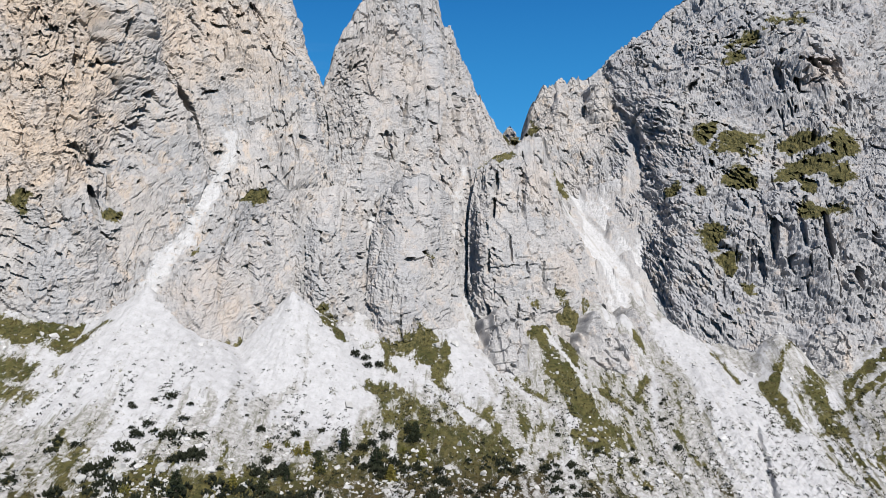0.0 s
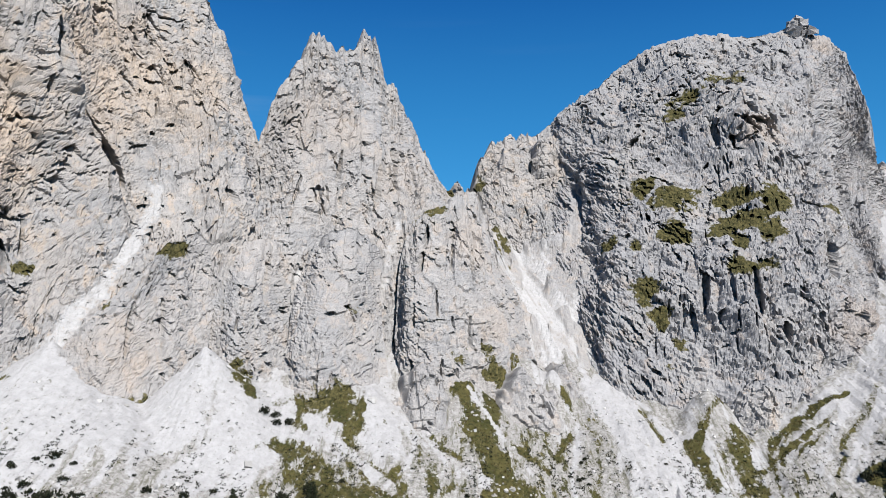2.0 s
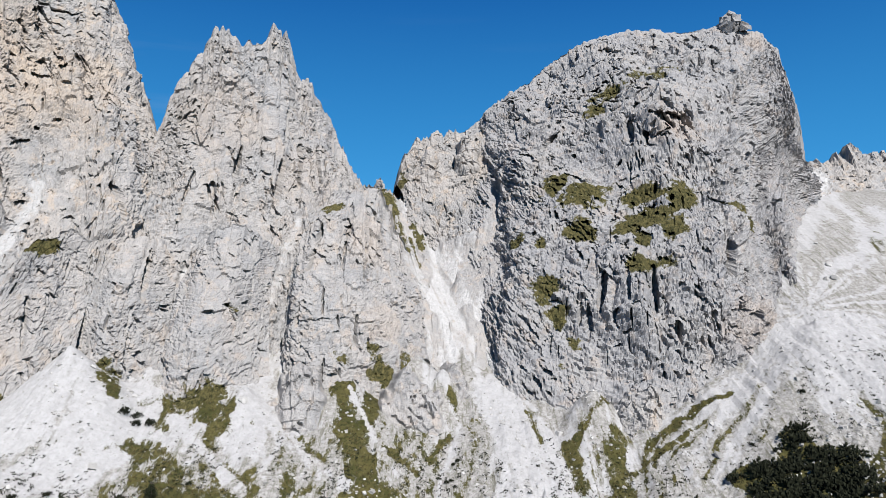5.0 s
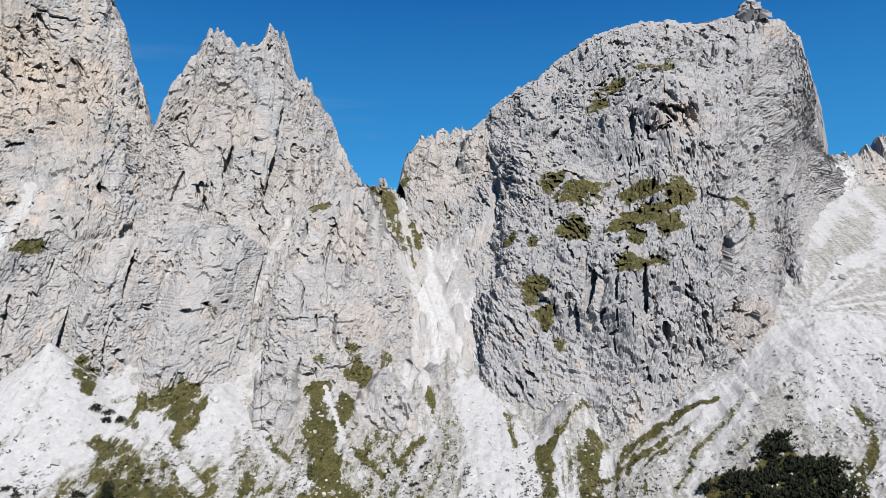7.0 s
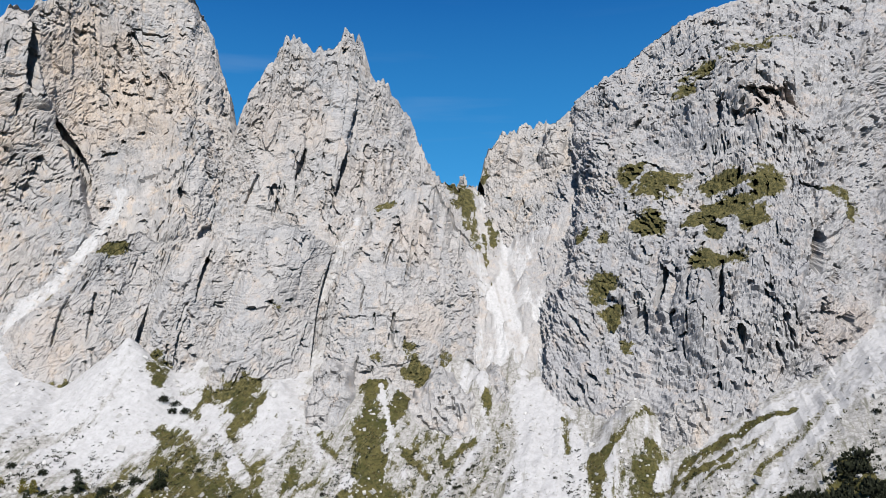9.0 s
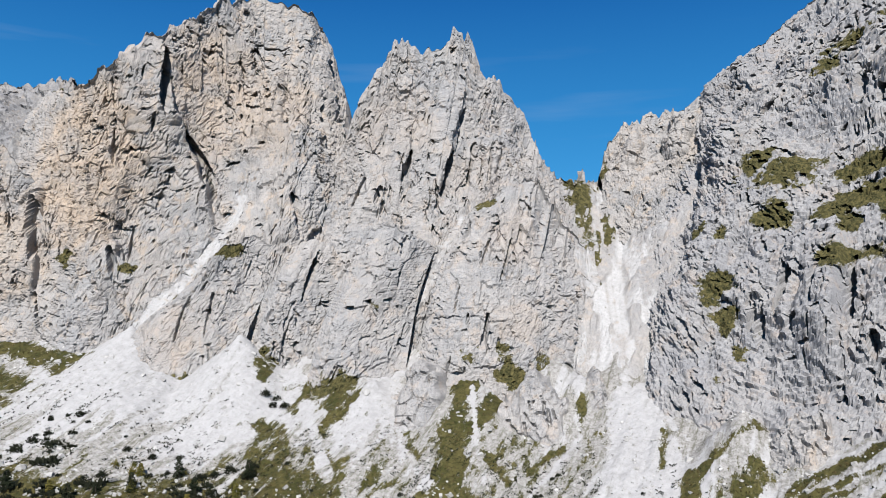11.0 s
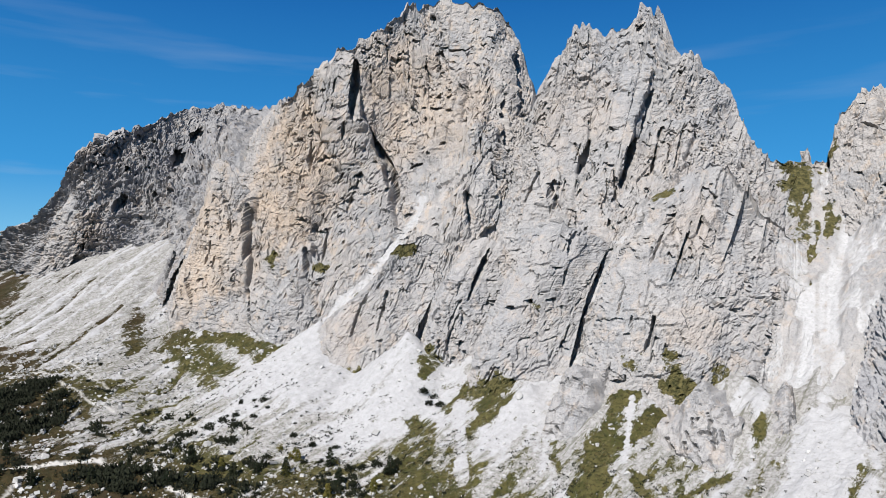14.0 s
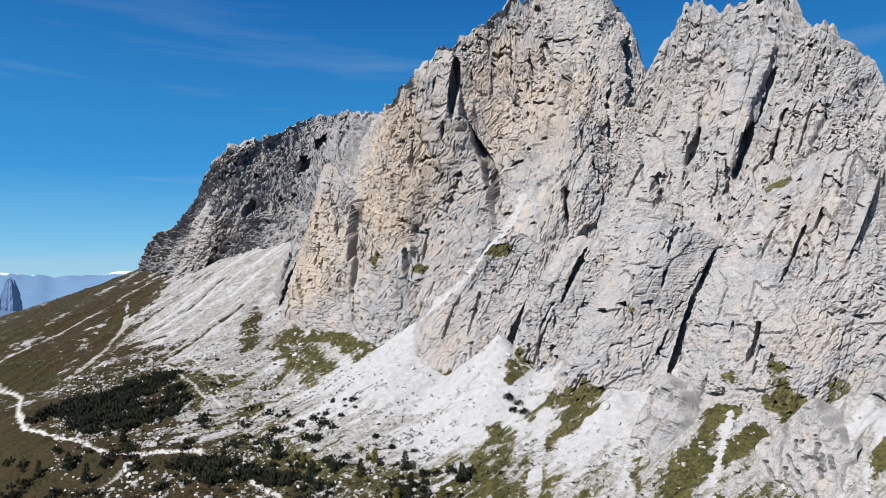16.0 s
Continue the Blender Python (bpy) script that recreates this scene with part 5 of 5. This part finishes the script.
def shrub_pieces(r, rx, ry, rz, count, size):
    out = []
    for _ in range(count):
        az, up = r.random() * 6.28, math.acos(r.random() ** 0.7)
        k = 0.55 + 0.5 * r.random()
        n = np.array([math.cos(az) * math.sin(up), math.sin(az) * math.sin(up), math.cos(up)])
        lump = 1 + 0.25 * math.sin(3 * az + rx * 9) + 0.15 * math.sin(7 * az)
        base = n * np.array([rx, ry, rz]) * k * lump
        way = n * np.array([0.7, 0.7, 0.5]) + np.array([0, 0, 0.55]) + r.normal(0, 0.25, 3)
        out.append(tuft(r, base, way, size * (0.7 + 0.6 * r.random()), size * 0.34))
    return out


def stone_piece(r, size):
    """A broken stone: a box with cut and shifted corners."""
    c = np.array([(x, y, z) for x in (-1, 1) for y in (-1, 1) for z in (-1, 1)], float)
    c = c * np.array([1.0, r.uniform(0.6, 1.0), r.uniform(0.45, 0.85)]) + r.normal(0, 0.22, (8, 3))
    k = r.random() * 6.28
    turn = np.array(Euler((r.normal(0, 0.35), r.normal(0, 0.35), k)).to_matrix())
    v = (c @ turn.T) * size * 0.5
    f = [(0, 1, 3, 2), (4, 6, 7, 5), (0, 4, 5, 1), (2, 3, 7, 6), (0, 2, 6, 4), (1, 5, 7, 3)]
    return v, np.array(f)


def moved(piece, at):
    return piece[0] + np.array(at), piece[1]


def on_ground(x, y, sink=0.0):
    return (x, y, float(ground_z(np.array([x]), np.array([y]))[0]) - sink)


# mountain pines: three shapes, then copies
def shrub(name, seed, rx, rz, material, label, category):
    r = np.random.default_rng(seed)
    root = new(name)
    part("foliage", joined("foliage", shrub_pieces(r, rx, rx * 0.85, rz, 170, 0.34 * rx), material), material, root)
    stems = []
    for k in range(5):
        a = k * 1.26 + r.random()
        stems.append(tuft(r, np.array([0, 0, -0.3]), np.array([math.cos(a), math.sin(a), 0.9]), rx * 1.0, 0.07))
    part("branch", joined("branch", stems, M_BARK), M_BARK, root)
    return tagged(root, label, category)


PINES = [
    shrub("mountain_pine", 1, 1.25, 1.0, M_PINE, "low dark green mountain pine bush on scree", "shrub"),
    shrub("mountain_pine", 2, 1.5, 1.4, M_PINE, "dark green mountain pine bush on stony turf", "shrub"),
    shrub("mountain_pine", 3, 0.9, 0.7, M_PINE, "small dark mountain pine bush on scree", "shrub"),
]
LARCH_BUSH = shrub("larch_bush", 4, 1.1, 1.5, M_LARCH, "young yellow-green larch among stones", "shrub")
for ob in (*PINES, LARCH_BUSH):
    tagged(ob, group="bushes on the slopes")


def conifer(name, seed, high, material, label):
    """A small mountain conifer: trunk and whorls of drooping branches."""
    r = np.random.default_rng(seed)
    root = new(name)
    V, F = [], []
    n = 7
    for k in range(6):
        z, rad = -0.4 + (high + 0.2) * k / 5, 0.16 * high / 6 * (1 - k / 5.2)
        V += [(rad * math.cos(q * 6.283 / n) + 0.05 * math.sin(k), rad * math.sin(q * 6.283 / n), z) for q in range(n)]
        if k:
            F += [((k - 1) * n + q, (k - 1) * n + (q + 1) % n, k * n + (q + 1) % n, k * n + q) for q in range(n)]
    part("trunk", raw_mesh("trunk", V, F), M_BARK, root)
    pieces, z = [], 0.10 * high
    while z < high * 0.97:
        reach = 0.34 * high * (1 - z / high) ** 0.75 * r.uniform(0.75, 1.15) + 0.12
        for q in range(8):
            a = r.random() * 6.283
            d = np.array([math.cos(a), math.sin(a), 0.0])
            ln = reach * r.uniform(0.6, 1.1)
            m = max(2, int(ln / 0.28))
            for j in range(m):
                f = (j + 0.7) / m
                base = d * ln * f + np.array([0, 0, z - 0.22 * ln * f + 0.1 * ln * f * f])
                pieces.append(tuft(r, base + r.normal(0, 0.05, 3), d + r.normal(0, 0.45, 3) + np.array([0, 0, 0.25]), 0.62, 0.22))
        z += 0.055 * high
    part("crown", joined("crown", pieces, material), material, root)
    return tagged(root, label, "tree", group="small conifers by the path")


TREES = [
    conifer("spruce", 11, 6.2, M_SPRUCE, "small dark spruce on rough turf by the path"),
    conifer("spruce", 12, 7.5, M_SPRUCE, "dark spruce on rough turf by the path"),
    conifer("larch", 13, 4.5, M_LARCH, "young larch turning yellow on stony turf"),
]


def plant(src, spots, small, large, used, sink=0.1):
    """The first spot takes the thing itself, the others copies."""
    for x, y in spots:
        k = rng.uniform(small, large)
        m = Matrix.Translation(on_ground(x, y, sink)) @ Matrix.Rotation(rng.random() * 6.28, 4, "Z")
        if src in used:
            ob = copy_thing(src, m)
        else:
            ob = src
            ob.matrix_basis = m
            used.add(src)
        ob.scale = (k, k, k * rng.uniform(0.85, 1.15))


used = set()
SPRUCES = ((-91, 85), (-86, 95), (-98, 101), (-66, 117), (-66, 125), (-68, 128), (-54, 141), (-38, 147), (-28, 158), (-24, 170), (-7, 179), (-94, 77), (-78, 104), (-58, 130), (-48, 132), (-34, 152), (-16, 168), (-80, 90))
plant(TREES[0], SPRUCES[::2], 0.6, 0.95, used)
plant(TREES[1], SPRUCES[1::2], 0.5, 0.8, used)
plant(TREES[2], ((-32, 164), (-44, 146), (-28, 158), (-12, 162), (-5, 172)), 0.6, 0.95, used)


def scatter(count, lo, hi, keep, seed):
    r = np.random.default_rng(seed)
    out = []
    while len(out) < count:
        X, Y = r.uniform(lo[0], hi[0], 4000), r.uniform(lo[1], hi[1], 4000)
        ok = r.random(4000) < keep(X, Y)
        out += list(zip(X[ok], Y[ok]))
    return out[:count]


def bush_density(X, Y):
    d = foot(X)[0] - Y
    w = sstep(18, 50, d) * (1 - sstep(112, 140, d)) + 0.12 * sstep(5, 15, d)
    clump = sstep(0.05, 0.6, vnoise(X / 9, Y / 9, X * 0, 61))
    return w * (0.08 + clump) * (1 - 0.9 * sstep(75, 85, X) * (1 - sstep(95, 105, X)))


SPOTS = ((-36, 171), (-18, 177), (-15, 180), (-20, 174), (-8, 179), (-9, 183), (-68, 161), (-69, 157), (-61, 164), (-66, 170), (-44, 169), (-30, 165), (34, 184), (-1, 168),
         (-80, 152), (52, 190), (-22, 205), (-26, 206), (-23, 208), (-19, 207), (170, 214), (-55, 160), (66, 196), (20, 178), (-12, 170), (-40, 158))
plant(PINES[1], SPOTS, 0.75, 1.15, used, 0.25)
plant(PINES[0], scatter(130, (-150, 95), (150, 225), bush_density, 21), 0.4, 0.9, used, 0.2)
plant(PINES[2], scatter(120, (-110, 120), (190, 228), bush_density, 22), 0.5, 1.0, used, 0.2)
plant(LARCH_BUSH, ((-37, 166), (-34, 163), (-24, 172), (-41, 163), (-10, 176), (-90, 130), (-64, 140)), 0.7, 1.2, used, 0.2)


def pine_mats():
    """Dense carpets of mountain pine."""
    r = np.random.default_rng(31)
    shapes = [shrub_pieces(r, 1.7, 1.7, 1.3, 27, 1.1) for _ in range(4)]
    pieces = []
    for x0, y0, w in MATS:
        for _ in range(int(w * w * 0.95)):
            a, q = r.random() * 6.283, w * math.sqrt(r.random()) * 1.05
            x, y = x0 + q * math.cos(a), y0 + q * math.sin(a)
            if vnoise(np.array([x / 5]), np.array([y / 5]), np.array([0.0]), 62)[0] < -0.55:
                continue
            p = on_ground(x, y, 0.2)
            k = r.uniform(0.7, 1.25)
            pieces += [(v * k + np.array(p), f) for v, f in shapes[r.integers(4)]]
    for x0, y0 in scatter(190, (-125, 66), (40, 182), lambda X, Y: bush_density(X, Y) * (foot(X)[0] - Y > 42), 32):
        for _ in range(r.integers(2, 6)):
            x, y = x0 + r.normal(0, 1.3), y0 + r.normal(0, 1.0)
            p = on_ground(x, y, 0.25)
            k = r.uniform(0.4, 0.95)
            pieces += [(v * k + np.array(p), f) for v, f in shapes[r.integers(4)]]
    ob = new("pine_thicket", joined("pine_thicket", pieces, M_PINE))
    return tagged(ob, "dense dark green thicket of mountain pine", "shrubs", kind="stuff")


pine_mats()


def small_plants():
    """Cushions and seedlings dotted over the scree and turf."""
    r = np.random.default_rng(41)
    shapes = [shrub_pieces(r, 0.42, 0.42, 0.35, 5, 0.36) for _ in range(6)]

    def dens(X, Y):
        d = foot(X)[0] - Y
        east = sstep(100, 130, X)
        Q = X * (1 - east) + east * (190 + 45 * np.arctan2(X - 192, 250 - Y))
        q = 1.5 * vnoise(Q / 1.9, d / 26, X * 0, 63) + 0.7 * vnoise(X / 10, Y / 10, X * 0, 64)
        return (0.07 + sstep(0.1, 0.8, q)) * sstep(6, 34, d) * (1 - sstep(90, 130, d))

    pieces = []
    spots = np.array(scatter(9000, (-160, 90), (205, 240), dens, 42))
    for (x, y), z in zip(spots, ground_z(spots[:, 0], spots[:, 1])):
        k = r.uniform(0.5, 1.35)
        pieces += [(v * k + np.array((x, y, z - 0.08)), f) for v, f in shapes[r.integers(6)]]
    return tagged(new("scree_plants", joined("scree_plants", pieces, M_PINE)), "scattered dark cushion plants on scree", "plants", kind="stuff")


small_plants()


def rubble():
    """Broken stones on the aprons and the turf below."""
    r = np.random.default_rng(51)

    def dens(X, Y):
        d = foot(X)[0] - Y
        q = vnoise(X / 5, Y / 6, X * 0, 65) + 0.6 * vnoise(X / 14, Y / 14, X * 0, 66)
        return (0.12 + sstep(0.1, 0.8, q)) * (0.25 + sstep(25, 55, d) + 0.8 * sstep(-85, -110, X)) * (1 - sstep(105, 140, d)) * (1 - 0.5 * sstep(-3, 9, 0.9 * X + 195 - Y) * sstep(-50, -70, X))

    pieces = []
    spots = np.array(scatter(11000, (-170, 80), (210, 250), dens, 52))
    for (x, y), z in zip(spots, ground_z(spots[:, 0], spots[:, 1])):
        size = min(2.2, 0.35 + r.exponential(0.28))
        pieces.append(moved(stone_piece(r, size), (x, y, z - 0.05 * size)))
    return tagged(new("rubble", joined("rubble", pieces, M_STONE)), "pale broken dolomite stones strewn over the slope", "stones", kind="stuff")


rubble()


def boulder(seed, size):
    """A large block with broken faces."""
    r = np.random.default_rng(seed)
    bm = bmesh.new()
    bmesh.ops.create_icosphere(bm, subdivisions=3, radius=size * 0.5)
    planes = [(Vector(r.normal(0, 1, 3)).normalized(), size * r.uniform(0.26, 0.42)) for _ in range(13)]
    for v in bm.verts:
        for n, d in planes:
            over = v.co.dot(n) - d
            if over > 0:
                v.co -= n * over
        v.co += v.co.normalized() * 0.05 * size * noise.noise(v.co * 2.5 / size + Vector((seed, 0, 0)))
        v.co.z *= 0.8
    me = bpy.data.meshes.new("boulder")
    bm.to_mesh(me)
    bm.free()
    me.shade_flat()
    me.materials.append(M_STONE)
    return tagged(new("boulder", me), "pale grey boulder lying on the slope", "boulder", group="boulders on the slopes")


BOULDERS = [boulder(1, 3.2), boulder(2, 2.4), boulder(3, 4.0)]
plant(BOULDERS[0], ((-69, 103), (-106, 112), (4, 219), (-60, 148), (-96, 140), (208, 268), (216, 280)), 0.7, 1.1, used, -0.3)
plant(BOULDERS[1], ((-40, 152), (-28, 160), (-74, 142), (-88, 136), (-14, 168), (10, 172), (-50, 150), (-115, 150), (204, 284), (222, 300)), 0.6, 1.2, used, -0.2)
plant(BOULDERS[1], scatter(55, (-110, 92), (40, 182), lambda X, Y: bush_density(X, Y) * (foot(X)[0] - Y > 34), 53), 0.3, 0.75, used, -0.1)
plant(BOULDERS[2], ((212, 270), (-110, 148)), 0.9, 1.0, used, -0.3)


def grass():
    """Tussocks of dry grass on the turf."""
    r = np.random.default_rng(71)
    X, Y = r.uniform(-175, 165, 60000), r.uniform(95, 236, 60000)
    turf = ground_masks(X, Y)[0]
    ok = (turf > 0.6) & (r.random(60000) < 0.6)
    X, Y = X[ok][:9000], Y[ok][:9000]
    Z = ground_z(X, Y)
    pieces = []
    for x, y, z in zip(X, Y, Z):
        base = np.array([x, y, z - 0.1])
        for _ in range(2):
            pieces.append(tuft(r, base + r.normal(0, 0.15, 3) * (1, 1, 0), np.array([r.normal(0, 0.5), r.normal(0, 0.5), 1.0]), r.uniform(0.35, 0.8), 0.16))
    return tagged(new("grass", joined("grass", pieces, M_GRASS)), "tussocks of brown-green dry alpine grass", "grass", kind="stuff")


grass()


def summit_block():
    """The blocky knob on the dome's top: a heap of broken blocks."""
    r = np.random.default_rng(91)
    pieces = []
    for _ in range(46):
        f = r.random()
        spot = np.array([r.uniform(-8, 8), r.uniform(-4, 4), 0.0]) * (1 - 0.55 * f) + np.array([0.8 * f, 0, -2 + 9.5 * f])
        pieces.append(moved(stone_piece(r, r.uniform(3.0, 6.0) * (1 - 0.3 * f)), spot))
    ob = new("summit_block", joined("summit_block", pieces, M_ROCK_DARK))
    ob.location = (222, 382, 200)
    return tagged(ob, "broken brown-grey rock knob on the dome", "rock")


summit_block()


# ---- distance ----
def far_range(name, base, along, length, high, seed, material, label, step=40.0, rugged=0.5):
    """A far mountain range: a ridge line with a front and a back."""
    n = int(length / step) + 1
    s = np.linspace(0, length, n)
    o = s * 0
    top = high * (0.62 + rugged * (0.5 * vnoise(s / 700, o, o, seed) + 0.25 * vnoise(s / 190, o, o, seed + 1) + 0.12 * vnoise(s / 60, o, o, seed + 2)))
    along = np.array(along) / np.linalg.norm(along)
    out = np.array([-along[1], along[0]])
    rows = []
    for off, k in ((-500, 0.0), (-200, 0.5), (0, 1.0), (250, 0.4), (600, 0.0)):
        jit = 30 * vnoise(s / 120, o + off, o, seed + 3)
        xy = np.array(base)[None] + s[:, None] * along + (off + jit)[:, None] * out
        rows.append(np.concatenate([xy, (-140 + (top + 140) * k)[:, None]], 1))
    me = grid_mesh(name, np.stack(rows, 1), flat=False)
    me.materials.append(material)
    return tagged(new(name, me), label, "backdrop", kind="structure")


# the blue of these ranges is haze painted into their materials
far_range("backdrop", (-4200, -2300), (0.0, 1.0), 4200, 105, 7, M_FAR, "far mountain range painted haze-blue, with a little snow", rugged=0.8)
far_range("backdrop", (-3000, -1500), (0.05, 1.0), 2100, -75, 17, M_FAR_PEAK, "wooded hills far in the valley, painted dark haze-blue", rugged=0.5)


def far_peak():
    """A sheer rock peak with a lower twin, far across the valley; its blue is painted haze."""
    r = np.random.default_rng(9)
    root = new("far_peak")
    for name, dx, wide, high in (("summit", 4, 50, 62), ("shoulder", -60, 40, 44)):
        bm = bmesh.new()
        ring, rows = 26, 14
        grid = []
        for j in range(rows):
            f = j / (rows - 1)
            line = []
            for i in range(ring):
                a = i / ring * 6.283
                rad = wide * ((1 - f) ** 0.5 * 0.88 + 0.06) * (1 + 0.14 * math.sin(5 * a + 1) + 0.10 * math.sin(9 * a)) + 3 * r.normal() * (1 - f)
                line.append(bm.verts.new((rad * math.cos(a), dx + rad * math.sin(a) - 8 * f, -130 + (130 + high) * f + 4 * r.normal() * (0 < f < 1))))
            grid.append(line)
        for j in range(rows - 1):
            for i in range(ring):
                bm.faces.new((grid[j][i], grid[j][(i + 1) % ring], grid[j + 1][(i + 1) % ring], grid[j + 1][i]))
        bm.faces.new(grid[-1])
        me = bpy.data.meshes.new(name)
        bm.to_mesh(me)
        bm.free()
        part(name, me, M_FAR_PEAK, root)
    root.location = (-3436, -166, 0)
    return tagged(root, "sheer rock peak far across the valley, painted haze-blue", "mountain")


far_peak()
